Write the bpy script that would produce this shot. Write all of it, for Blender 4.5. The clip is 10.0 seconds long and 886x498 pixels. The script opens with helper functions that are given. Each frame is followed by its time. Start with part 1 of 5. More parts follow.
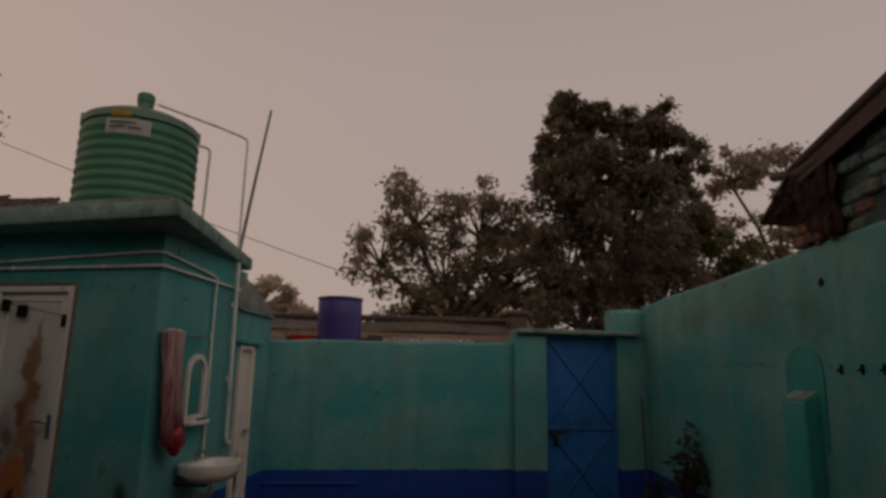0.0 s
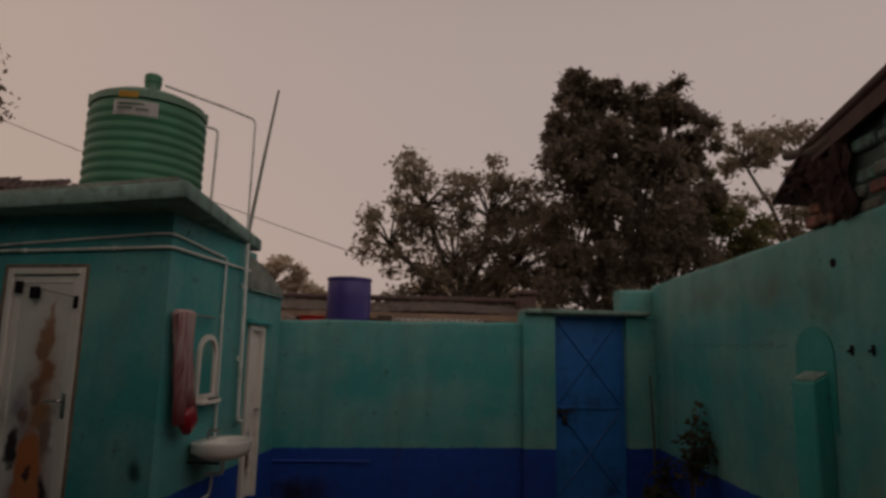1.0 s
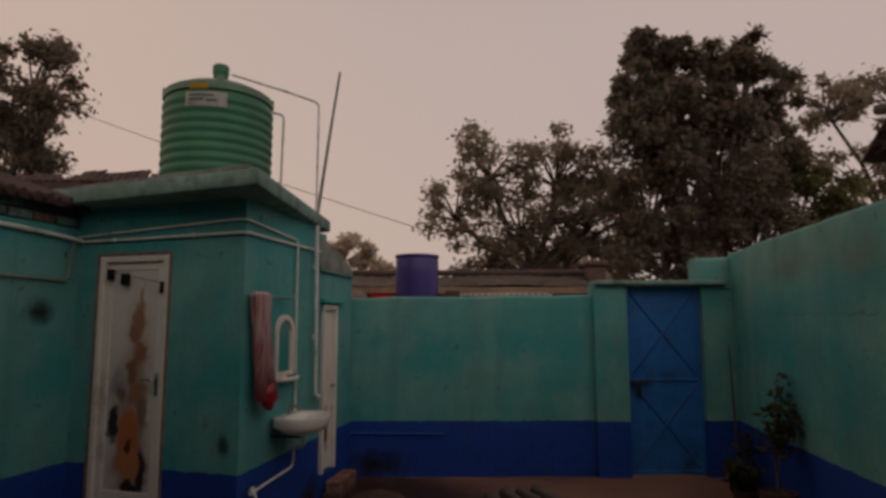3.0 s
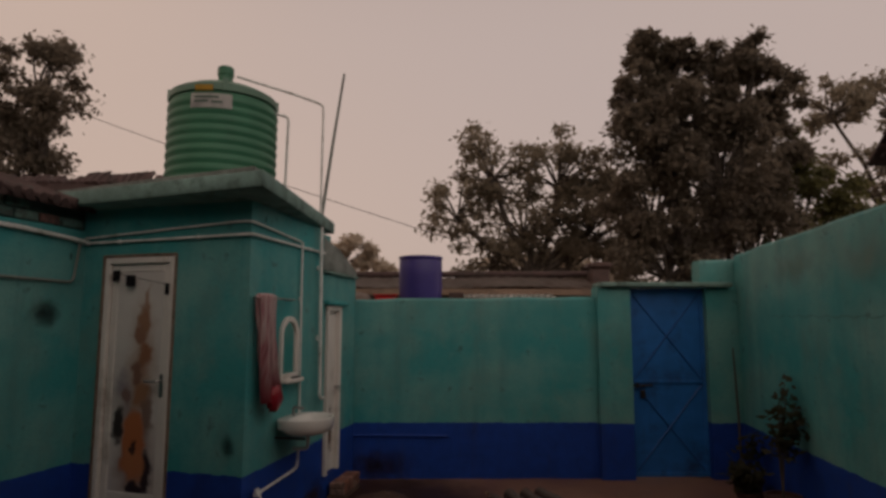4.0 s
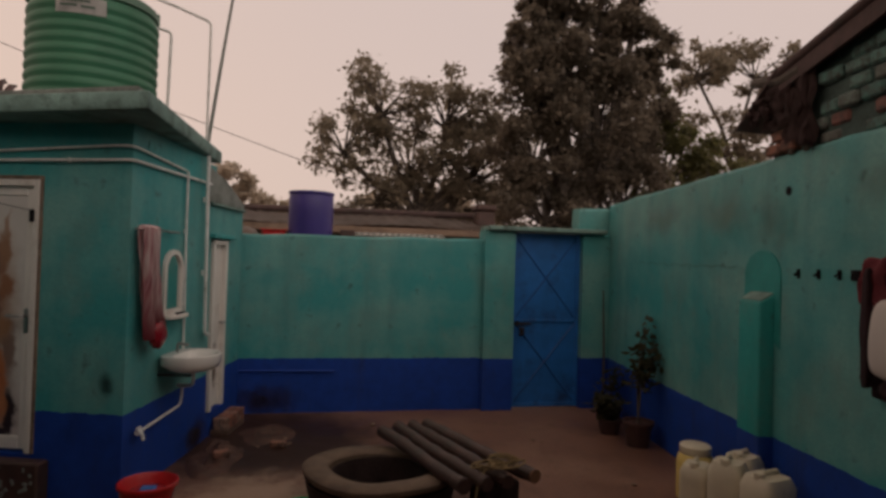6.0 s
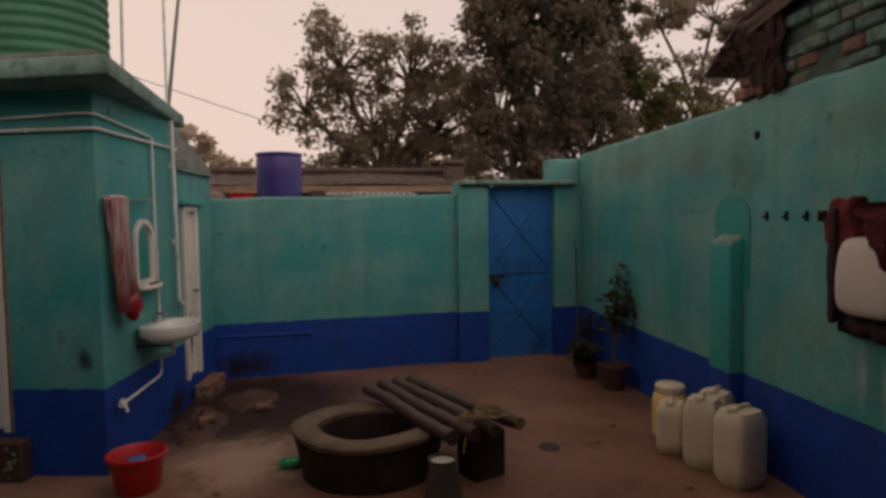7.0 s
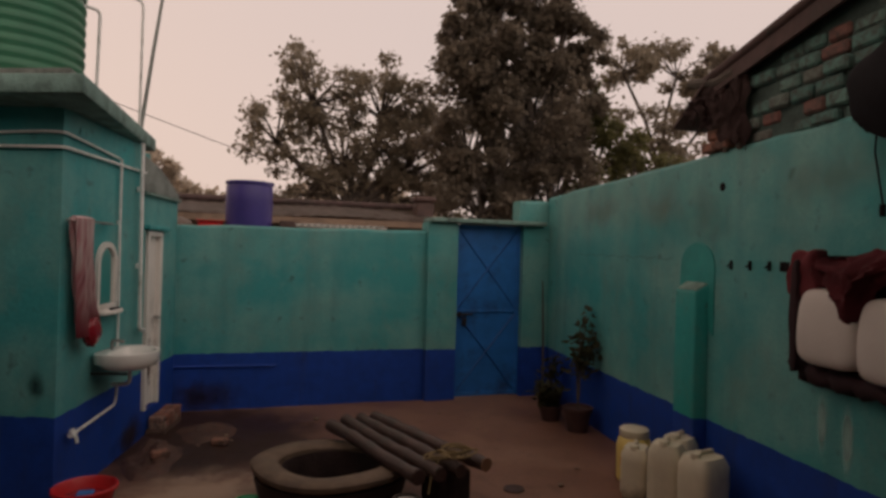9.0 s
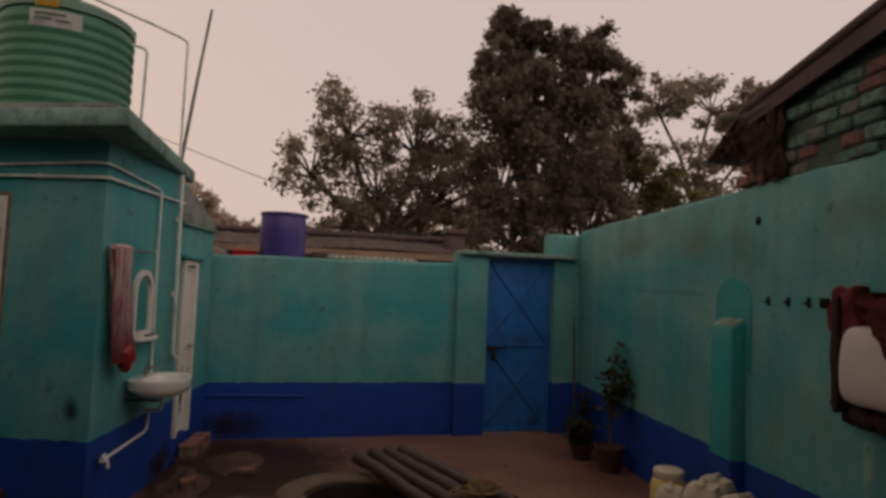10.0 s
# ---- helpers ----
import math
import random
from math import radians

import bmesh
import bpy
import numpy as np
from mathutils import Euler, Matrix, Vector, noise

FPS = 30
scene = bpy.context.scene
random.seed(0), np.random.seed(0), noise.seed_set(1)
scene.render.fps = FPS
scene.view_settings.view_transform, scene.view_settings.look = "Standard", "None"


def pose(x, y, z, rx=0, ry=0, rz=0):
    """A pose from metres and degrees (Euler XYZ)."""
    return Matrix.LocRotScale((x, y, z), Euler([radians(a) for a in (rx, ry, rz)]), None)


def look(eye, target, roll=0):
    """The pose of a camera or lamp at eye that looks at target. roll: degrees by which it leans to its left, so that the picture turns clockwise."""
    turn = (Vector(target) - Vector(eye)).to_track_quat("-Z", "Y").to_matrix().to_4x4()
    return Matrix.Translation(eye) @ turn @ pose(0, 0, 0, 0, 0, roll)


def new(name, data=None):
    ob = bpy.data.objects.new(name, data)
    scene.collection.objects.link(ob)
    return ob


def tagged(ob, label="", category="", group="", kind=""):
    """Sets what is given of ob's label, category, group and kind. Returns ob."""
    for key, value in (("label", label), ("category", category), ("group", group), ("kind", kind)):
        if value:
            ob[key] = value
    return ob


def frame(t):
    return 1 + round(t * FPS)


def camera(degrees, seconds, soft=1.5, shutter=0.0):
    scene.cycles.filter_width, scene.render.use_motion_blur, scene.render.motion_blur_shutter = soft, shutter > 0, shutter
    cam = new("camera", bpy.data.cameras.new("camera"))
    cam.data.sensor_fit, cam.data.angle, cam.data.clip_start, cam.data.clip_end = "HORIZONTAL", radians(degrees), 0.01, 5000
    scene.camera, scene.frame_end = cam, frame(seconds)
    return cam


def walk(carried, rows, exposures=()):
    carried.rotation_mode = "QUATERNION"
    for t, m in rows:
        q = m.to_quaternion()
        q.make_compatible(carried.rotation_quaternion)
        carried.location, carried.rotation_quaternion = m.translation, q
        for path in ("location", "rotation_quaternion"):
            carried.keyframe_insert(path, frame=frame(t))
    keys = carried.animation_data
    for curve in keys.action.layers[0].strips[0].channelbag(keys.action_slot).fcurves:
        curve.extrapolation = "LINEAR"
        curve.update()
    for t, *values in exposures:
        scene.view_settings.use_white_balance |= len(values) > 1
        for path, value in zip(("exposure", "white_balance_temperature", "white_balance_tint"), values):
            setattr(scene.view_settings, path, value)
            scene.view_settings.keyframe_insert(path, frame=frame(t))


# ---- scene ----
cam = camera(71.33, 10.0, soft=3.2)
walk(cam, [
    (0, look((-0.074, -1.031, 1.648), (0.577, 3.830, 2.620), 1.14)),
    (0.5, look((-0.070, -1.030, 1.652), (0.576, 3.832, 2.625), 1.20)),
    (1, look((-0.062, -1.026, 1.660), (0.519, 3.874, 2.467), 1.14)),
    (1.5, look((-0.054, -1.025, 1.669), (0.413, 3.909, 2.335), 0.81)),
    (2, look((-0.049, -1.024, 1.676), (0.217, 3.931, 2.293), 0.00)),
    (2.5, look((-0.051, -1.023, 1.682), (0.032, 3.942, 2.263), -0.30)),
    (4, look((-0.081, -1.027, 1.695), (-0.045, 3.938, 2.287), 0.06)),
    (4.5, look((-0.100, -1.053, 1.698), (0.272, 3.915, 2.124), 0.63)),
    (5, look((-0.134, -1.048, 1.704), (0.553, 3.897, 1.978), 2.21)),
    (6.5, look((-0.252, -1.034, 1.727), (0.878, 3.837, 1.673), 0.45)),
    (7, look((-0.285, -1.026, 1.736), (0.970, 3.807, 1.468), -0.84)),
    (7.5, look((-0.311, -1.022, 1.741), (1.066, 3.771, 1.382), -1.59)),
    (8, look((-0.331, -1.018, 1.740), (1.187, 3.735, 1.414), -1.87)),
    (8.5, look((-0.343, -1.017, 1.736), (1.264, 3.716, 1.602), -0.56)),
    (9, look((-0.345, -1.015, 1.730), (1.188, 3.744, 1.764), 1.58)),
    (9.5, look((-0.339, -1.018, 1.722), (1.087, 3.771, 1.909), 2.33)),
    (10, look((-0.331, -1.022, 1.715), (0.946, 3.803, 2.014), 2.34)),
], exposures=[(0.0, -0.38), (1.5, -0.25), (2.5, -0.06), (4.0, -0.04), (5.0, 0.18), (6.5, 0.48), (7.5, 0.68), (8.5, 0.60), (9.5, 0.38), (10.0, 0.30)])

# ---- light: an even overcast rain sky, warm and dim, with a weak wide sun behind it ----
world = bpy.data.worlds.new("overcast_sky")
scene.world = world
world.use_nodes = True
wn, wl = world.node_tree.nodes, world.node_tree.links
wn.clear()
w_out = wn.new("ShaderNodeOutputWorld")
w_bg = wn.new("ShaderNodeBackground")
w_sky = wn.new("ShaderNodeTexSky")
w_sky.sky_type = 'NISHITA'
w_sky.sun_disc = False
w_sky.sun_elevation = radians(40)
w_sky.sun_rotation = radians(150)
w_sky.dust_density = 6.0
w_dim = wn.new("ShaderNodeMix")
w_dim.data_type, w_dim.blend_type = 'RGBA', 'MULTIPLY'
w_dim.inputs[0].default_value = 1.0
w_dim.inputs[7].default_value = (0.08, 0.08, 0.08, 1)
w_cloud = wn.new("ShaderNodeTexNoise")
w_cloud.inputs["Scale"].default_value = 0.9
w_cloud.inputs["Detail"].default_value = 1.5
w_ramp = wn.new("ShaderNodeValToRGB")
w_ramp.color_ramp.elements[0].position, w_ramp.color_ramp.elements[0].color = 0.30, (0.60, 0.445, 0.365, 1)
w_ramp.color_ramp.elements[1].position, w_ramp.color_ramp.elements[1].color = 0.75, (0.53, 0.42, 0.38, 1)
w_mix = wn.new("ShaderNodeMix")
w_mix.data_type = 'RGBA'
w_mix.inputs[0].default_value = 0.95
wl.new(w_sky.outputs[0], w_dim.inputs[6])
w_tc = wn.new("ShaderNodeTexCoord")
w_sep = wn.new("ShaderNodeSeparateXYZ")
w_add = wn.new("ShaderNodeMath")
w_add.operation = 'MULTIPLY_ADD'
w_add.inputs[1].default_value = 0.35
wl.new(w_tc.outputs["Generated"], w_sep.inputs[0])
wl.new(w_sep.outputs[0], w_add.inputs[0])
wl.new(w_cloud.outputs["Fac"], w_add.inputs[2])
wl.new(w_add.outputs[0], w_ramp.inputs[0])
wl.new(w_dim.outputs[2], w_mix.inputs[6])
wl.new(w_ramp.outputs[0], w_mix.inputs[7])
# the unseen upper sky is dimmed towards the zenith to darken the yard
w_zen = wn.new("ShaderNodeMapRange")
w_zen.interpolation_type = 'SMOOTHSTEP'
w_zen.inputs["From Min"].default_value, w_zen.inputs["From Max"].default_value = 0.40, 0.95
w_zen.inputs["To Min"].default_value, w_zen.inputs["To Max"].default_value = 1.0, 0.55
wl.new(w_sep.outputs[2], w_zen.inputs["Value"])
wl.new(w_zen.outputs[0], w_bg.inputs[1])
wl.new(w_mix.outputs[2], w_bg.inputs[0])
wl.new(w_bg.outputs[0], w_out.inputs[0])

sun_data = bpy.data.lights.new("sun", 'SUN')
sun_data.energy, sun_data.angle, sun_data.color = 0.34, radians(70), (1.0, 0.92, 0.84)
sun = new("sun", sun_data)
sun.matrix_world = look((15, -26, 25.2), (0, 0, 0))


# ---- materials ----
def node_mat(name):
    m = bpy.data.materials.new(name)
    m.use_nodes = True
    nt = m.node_tree
    return m, nt.nodes, nt.links, nt.nodes["Principled BSDF"]


def noise_node(n, l, scale, detail=4.0, rough=0.6, stretch=None, coord="Object"):
    tc = n.new("ShaderNodeTexCoord")
    mp = n.new("ShaderNodeMapping")
    if stretch:
        mp.inputs["Scale"].default_value = stretch
    tx = n.new("ShaderNodeTexNoise")
    tx.inputs["Scale"].default_value = scale
    tx.inputs["Detail"].default_value = detail
    tx.inputs["Roughness"].default_value = rough
    l.new(tc.outputs[coord], mp.inputs[0])
    l.new(mp.outputs[0], tx.inputs["Vector"])
    return tx.outputs["Fac"]


def ramp_node(n, l, fac, stops):
    r = n.new("ShaderNodeValToRGB")
    e = r.color_ramp.elements
    while len(e) < len(stops):
        e.new(0.5)
    for k, (pos, col) in enumerate(stops):
        e[k].position = pos
        e[k].color = (*col, 1) if len(col) == 3 else col
    l.new(fac, r.inputs[0])
    return r.outputs[0]


def mix_node(n, l, fac, a, b, mode='MIX'):
    m = n.new("ShaderNodeMix")
    m.data_type, m.blend_type = 'RGBA', mode
    for sock, val in ((m.inputs[0], fac), (m.inputs[6], a), (m.inputs[7], b)):
        if isinstance(val, (int, float)):
            sock.default_value = val
        elif isinstance(val, tuple):
            sock.default_value = (*val, 1)
        else:
            l.new(val, sock)
    return m.outputs[2]


def bump_node(n, l, bsdf, height, strength, dist=0.01):
    b = n.new("ShaderNodeBump")
    b.inputs["Strength"].default_value = strength
    b.inputs["Distance"].default_value = dist
    l.new(height, b.inputs["Height"])
    l.new(b.outputs[0], bsdf.inputs["Normal"])


def plain(name, col, rough=0.6, metal=0.0, var=0.25, scale=6.0, grain=60.0, bump=0.15, dirt=None, spec=0.5):
    """Colour with blotches at one scale, grain at a finer one and fine relief."""
    m, n, l, b = node_mat(name)
    big, fine = noise_node(n, l, scale), noise_node(n, l, grain, 2.0)
    lo = tuple(c * (1 - var) for c in col)
    hi = tuple(min(1, c * (1 + var)) for c in col)
    c = ramp_node(n, l, big, [(0.3, lo), (0.7, hi)])
    c = mix_node(n, l, 0.25, c, ramp_node(n, l, fine, [(0.3, lo), (0.7, hi)]))
    if dirt:
        spots = ramp_node(n, l, noise_node(n, l, scale * 0.6, 6.0, 0.7), [(0.52, (0, 0, 0)), (0.68, (1, 1, 1))])
        c = mix_node(n, l, spots, c, dirt)
    l.new(c, b.inputs["Base Color"])
    r = ramp_node(n, l, fine, [(0.2, (max(0, rough - 0.1),) * 3), (0.8, (min(1, rough + 0.1),) * 3)])
    l.new(r, b.inputs["Roughness"])
    b.inputs["Metallic"].default_value = metal
    b.inputs["Specular IOR Level"].default_value = spec
    if bump:
        bump_node(n, l, b, fine, bump)
    return m


def wall_paint(name, upper, lower, band, fade):
    """Lime-washed plaster with an oil-painted dado up to the height band, streaks, worn patches and trowel marks."""
    m, n, l, b = node_mat(name)
    big = noise_node(n, l, 1.1, 5.0, 0.6)
    streak = noise_node(n, l, 1.0, 4.0, 0.65, (5.0, 5.0, 0.45))
    fine = noise_node(n, l, 38.0, 4.0, 0.7)
    mid = noise_node(n, l, 6.5, 5.0, 0.65)
    dark = tuple(c * 0.55 for c in upper)
    c = ramp_node(n, l, big, [(0.38, upper), (0.62, fade)])
    c = mix_node(n, l, ramp_node(n, l, streak, [(0.5, (0, 0, 0)), (0.75, (0.35, 0.35, 0.35))]), c, dark)
    c = mix_node(n, l, ramp_node(n, l, mid, [(0.57, (0, 0, 0)), (0.75, (0.5, 0.5, 0.5))]), c, tuple(x * 0.9 + 0.03 for x in fade))
    c = mix_node(n, l, ramp_node(n, l, fine, [(0.3, (0.25,) * 3), (0.6, (0, 0, 0))]), c, dark)
    wx = noise_node(n, l, 1.7, 7.0, 0.72, (1.0, 1.0, 0.7))
    c = mix_node(n, l, ramp_node(n, l, wx, [(0.47, (0, 0, 0)), (0.66, (0.5,) * 3)]), c, (0.15, 0.235, 0.205))
    spot = noise_node(n, l, 9.0, 3.0, 0.5)
    c = mix_node(n, l, ramp_node(n, l, spot, [(0.63, (0, 0, 0)), (0.74, (0.6,) * 3)]), c, (0.05, 0.10, 0.09))
    sat = noise_node(n, l, 0.9, 3.0, 0.5, (1.0, 1.0, 1.6))
    c = mix_node(n, l, ramp_node(n, l, sat, [(0.55, (0, 0, 0)), (0.68, (0.6,) * 3)]), c, tuple(x * 0.85 for x in upper))
    d = ramp_node(n, l, mid, [(0.3, tuple(x * 0.6 for x in lower)), (0.7, lower)])
    d = mix_node(n, l, ramp_node(n, l, streak, [(0.55, (0, 0, 0)), (0.8, (0.5,) * 3)]), d, (0.03, 0.035, 0.06))
    tc = n.new("ShaderNodeTexCoord")
    sp = n.new("ShaderNodeSeparateXYZ")
    l.new(tc.outputs["Object"], sp.inputs[0])
    ad = n.new("ShaderNodeMath")
    ad.operation = 'MULTIPLY_ADD'
    l.new(mid, ad.inputs[0])
    ad.inputs[1].default_value = 0.045
    l.new(sp.outputs[2], ad.inputs[2])
    gt = n.new("ShaderNodeMath")
    gt.operation = 'GREATER_THAN'
    l.new(ad.outputs[0], gt.inputs[0])
    gt.inputs[1].default_value = band + 0.022
    c = mix_node(n, l, gt.outputs[0], d, c)
    l.new(c, b.inputs["Base Color"])
    l.new(ramp_node(n, l, mid, [(0.3, (0.5,) * 3), (0.7, (0.75,) * 3)]), b.inputs["Roughness"])
    b.inputs["Specular IOR Level"].default_value = 0.3
    h = mix_node(n, l, 0.35, mid, fine)
    bump_node(n, l, b, h, 0.55, 0.012)
    return m


TEAL, FADE, BLUE = (0.05, 0.312, 0.315), (0.17, 0.385, 0.36), (0.014, 0.066, 0.38)
M_wall = wall_paint("teal_wall_paint", TEAL, BLUE, 0.60, FADE)
M_teal = plain("teal_paint", TEAL, 0.6, var=0.3, scale=5, bump=0.4, dirt=(0.05, 0.16, 0.13))
M_concrete = plain("weathered_concrete", (0.20, 0.22, 0.20), 0.8, var=0.4, scale=4, bump=0.6, dirt=(0.07, 0.075, 0.065))
M_slab = plain("teal_washed_concrete", (0.17, 0.27, 0.24), 0.8, var=0.35, scale=5, bump=0.6, dirt=(0.06, 0.09, 0.08))
M_white = plain("white_upvc", (0.74, 0.70, 0.65), 0.4, var=0.08, scale=3, bump=0.05, dirt=(0.45, 0.40, 0.35))
M_pipe = plain("white_pvc_pipe", (0.74, 0.74, 0.71), 0.3, var=0.14, scale=8, bump=0.05, dirt=(0.36, 0.37, 0.33))
M_ceramic = plain("white_ceramic", (0.74, 0.72, 0.68), 0.12, var=0.04, scale=3, bump=0.0)
M_gate = plain("blue_gate_enamel", (0.022, 0.15, 0.46), 0.42, var=0.25, scale=4, bump=0.25, dirt=(0.02, 0.07, 0.20))
M_gate_dark = plain("blue_gate_angle_iron", (0.015, 0.09, 0.30), 0.5, var=0.3, scale=9, bump=0.2)
M_iron = plain("dark_iron", (0.04, 0.035, 0.035), 0.5, 0.6, var=0.4, scale=12, bump=0.2)
M_tank = plain("green_polyethylene", (0.030, 0.145, 0.078), 0.5, var=0.22, scale=3, bump=0.1, dirt=(0.04, 0.15, 0.08))
M_tank_top = plain("faded_green_polyethylene", (0.10, 0.19, 0.135), 0.5, var=0.15, scale=3, bump=0.1)
M_blue_plastic = plain("blue_drum_plastic", (0.045, 0.030, 0.19), 0.4, var=0.15, scale=4, bump=0.08)
M_red = plain("red_bucket_plastic", (0.52, 0.012, 0.016), 0.35, var=0.12, scale=5, bump=0.05)
M_can = plain("milky_jerrycan_plastic", (0.70, 0.63, 0.48), 0.4, var=0.10, scale=5, bump=0.08, dirt=(0.42, 0.38, 0.28))
M_yellow = plain("yellow_jar_plastic", (0.74, 0.56, 0.17), 0.4, var=0.1, scale=5, bump=0.05)
M_orange = plain("orange_label", (0.6, 0.13, 0.02), 0.5, var=0.1, bump=0)
M_log = plain("wet_bamboo_log", (0.072, 0.037, 0.030), 0.5, var=0.4, scale=7, bump=0.5, dirt=(0.05, 0.035, 0.028))
M_log_cut = plain("cut_log_end", (0.22, 0.11, 0.06), 0.6, var=0.3, scale=14, bump=0.3)
M_bark = plain("tree_bark", (0.085, 0.07, 0.058), 0.85, var=0.4, scale=6, bump=0.6)
M_rope = plain("jute_rope", (0.28, 0.20, 0.10), 0.9, var=0.3, scale=20, bump=0.4)
M_old_steel = plain("dull_old_steel", (0.12, 0.10, 0.09), 0.55, 0.5, var=0.3, scale=8, bump=0.2)
M_steel = plain("dented_steel", (0.35, 0.34, 0.33), 0.35, 0.85, var=0.2, scale=8, bump=0.1)
M_maroon = plain("maroon_cloth", (0.13, 0.018, 0.025), 0.9, var=0.4, scale=6, grain=120, bump=0.5)
M_redglass = plain("red_plastic_bag", (0.25, 0.010, 0.02), 0.14, var=0.2, scale=10, bump=0.2)
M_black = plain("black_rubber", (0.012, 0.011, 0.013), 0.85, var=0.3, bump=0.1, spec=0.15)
M_cream = plain("white_foam_plastic", (0.58, 0.53, 0.49), 0.5, var=0.06, scale=4, bump=0.1)
M_tin = plain("rusted_tin", (0.20, 0.16, 0.135), 0.6, 0.2, var=0.4, scale=4, bump=0.4, dirt=(0.10, 0.05, 0.035))
M_tile = plain("clay_roof_tile", (0.078, 0.047, 0.044), 0.8, var=0.45, scale=5, bump=0.5, dirt=(0.05, 0.04, 0.035))
M_mud = plain("mud_plaster", (0.26, 0.18, 0.13), 0.9, var=0.3, scale=2, bump=0.6, dirt=(0.15, 0.10, 0.08))
M_pot = plain("terracotta_pot", (0.06, 0.026, 0.022), 0.8, var=0.3, scale=8, bump=0.3)
M_soap = plain("green_soap_dish_plastic", (0.05, 0.50, 0.22), 0.35, var=0.1, bump=0)
M_sticker = plain("white_sticker", (0.66, 0.64, 0.62), 0.5, var=0.08, scale=8, bump=0.05, dirt=(0.42, 0.41, 0.40))
M_label_y = plain("yellow_sticker", (0.60, 0.35, 0.03), 0.5, var=0.1, bump=0)
M_earth = plain("wet_earth", (0.12, 0.085, 0.06), 0.8, var=0.4, scale=0.6, grain=20, bump=0.6)


def decal(name, col, rough=0.8, fall=0.5, wob=0.5, strength=1.0, scale=9.0):
    """A thin stain that fades out unevenly towards its rim."""
    m, n, l, b = node_mat(name)
    tc = n.new("ShaderNodeTexCoord")
    mp = n.new("ShaderNodeMapping")
    mp.inputs["Location"].default_value = (-1, 0, -1)
    mp.inputs["Scale"].default_value = (2, 0, 2)
    l.new(tc.outputs["Generated"], mp.inputs[0])
    ln = n.new("ShaderNodeVectorMath")
    ln.operation = 'LENGTH'
    l.new(mp.outputs[0], ln.inputs[0])
    ad = n.new("ShaderNodeMath")
    ad.operation = 'MULTIPLY_ADD'
    l.new(noise_node(n, l, scale, 5.0, 0.65), ad.inputs[0])
    ad.inputs[1].default_value = wob
    l.new(ln.outputs["Value"], ad.inputs[2])
    k = n.new("ShaderNodeMath")
    k.operation = 'MULTIPLY'
    k.inputs[1].default_value = strength
    l.new(soft_mask(n, l, ad.outputs[0], 1.0 - fall + wob * 0.35, 0.95 + wob * 0.3), k.inputs[0])
    b.inputs["Base Color"].default_value = (*col, 1)
    b.inputs["Roughness"].default_value = rough
    t = n.new("ShaderNodeBsdfTransparent")
    mx = n.new("ShaderNodeMixShader")
    l.new(k.outputs[0], mx.inputs[0])
    l.new(t.outputs[0], mx.inputs[1])
    l.new(b.outputs[0], mx.inputs[2])
    l.new(mx.outputs[0], n["Material Output"].inputs[0])
    return m


def soft_mask(n, l, value, full, none):
    """1 up to the value full, falling to 0 at none."""
    mr = n.new("ShaderNodeMapRange")
    mr.interpolation_type = 'SMOOTHSTEP'
    mr.inputs["From Min"].default_value, mr.inputs["From Max"].default_value = full, none
    mr.inputs["To Min"].default_value, mr.inputs["To Max"].default_value = 1.0, 0.0
    l.new(value, mr.inputs["Value"])
    return mr.outputs[0]


def floor_material():
    """Wet, trodden cement with mud stains, pale scoured patches and damp, smoother hollows."""
    m, n, l, b = node_mat("wet_cement_floor")
    big, mid, fine = noise_node(n, l, 0.8, 5.0), noise_node(n, l, 4.0, 6.0, 0.7), noise_node(n, l, 45.0, 3.0)
    c = ramp_node(n, l, big, [(0.3, (0.15, 0.070, 0.049)), (0.5, (0.25, 0.127, 0.088)), (0.72, (0.33, 0.19, 0.135))])
    c = mix_node(n, l, ramp_node(n, l, mid, [(0.5, (0, 0, 0)), (0.72, (0.75,) * 3)]), c, (0.155, 0.080, 0.058))
    c = mix_node(n, l, ramp_node(n, l, fine, [(0.35, (0.35,) * 3), (0.6, (0, 0, 0))]), c, (0.09, 0.07, 0.055))
    tc = n.new("ShaderNodeTexCoord")
    dst = n.new("ShaderNodeVectorMath")
    dst.operation = 'DISTANCE'
    dst.inputs[1].default_value = (-0.68, 4.98, 0.0)
    l.new(tc.outputs["Object"], dst.inputs[0])
    wob = n.new("ShaderNodeMath")
    wob.operation = 'MULTIPLY_ADD'
    l.new(mid, wob.inputs[0])
    wob.inputs[1].default_value = 1.1
    l.new(dst.outputs["Value"], wob.inputs[2])
    c = mix_node(n, l, soft_mask(n, l, wob.outputs[0], 1.25, 2.0), c, (0.045, 0.022, 0.017))
    dst2 = n.new("ShaderNodeVectorMath")
    dst2.operation = 'DISTANCE'
    dst2.inputs[1].default_value = (-0.60, 3.55, 0.0)
    l.new(tc.outputs["Object"], dst2.inputs[0])
    wob2 = n.new("ShaderNodeMath")
    wob2.operation = 'MULTIPLY_ADD'
    l.new(mid, wob2.inputs[0])
    wob2.inputs[1].default_value = 1.2
    l.new(dst2.outputs["Value"], wob2.inputs[2])
    c = mix_node(n, l, soft_mask(n, l, wob2.outputs[0], 0.75, 1.25), c, (0.38, 0.26, 0.19))
    l.new(c, b.inputs["Base Color"])
    l.new(ramp_node(n, l, big, [(0.3, (0.30,) * 3), (0.6, (0.62,) * 3)]), b.inputs["Roughness"])
    b.inputs["Specular IOR Level"].default_value = 0.22
    bump_node(n, l, b, mix_node(n, l, 0.5, mid, fine), 0.5, 0.012)
    return m


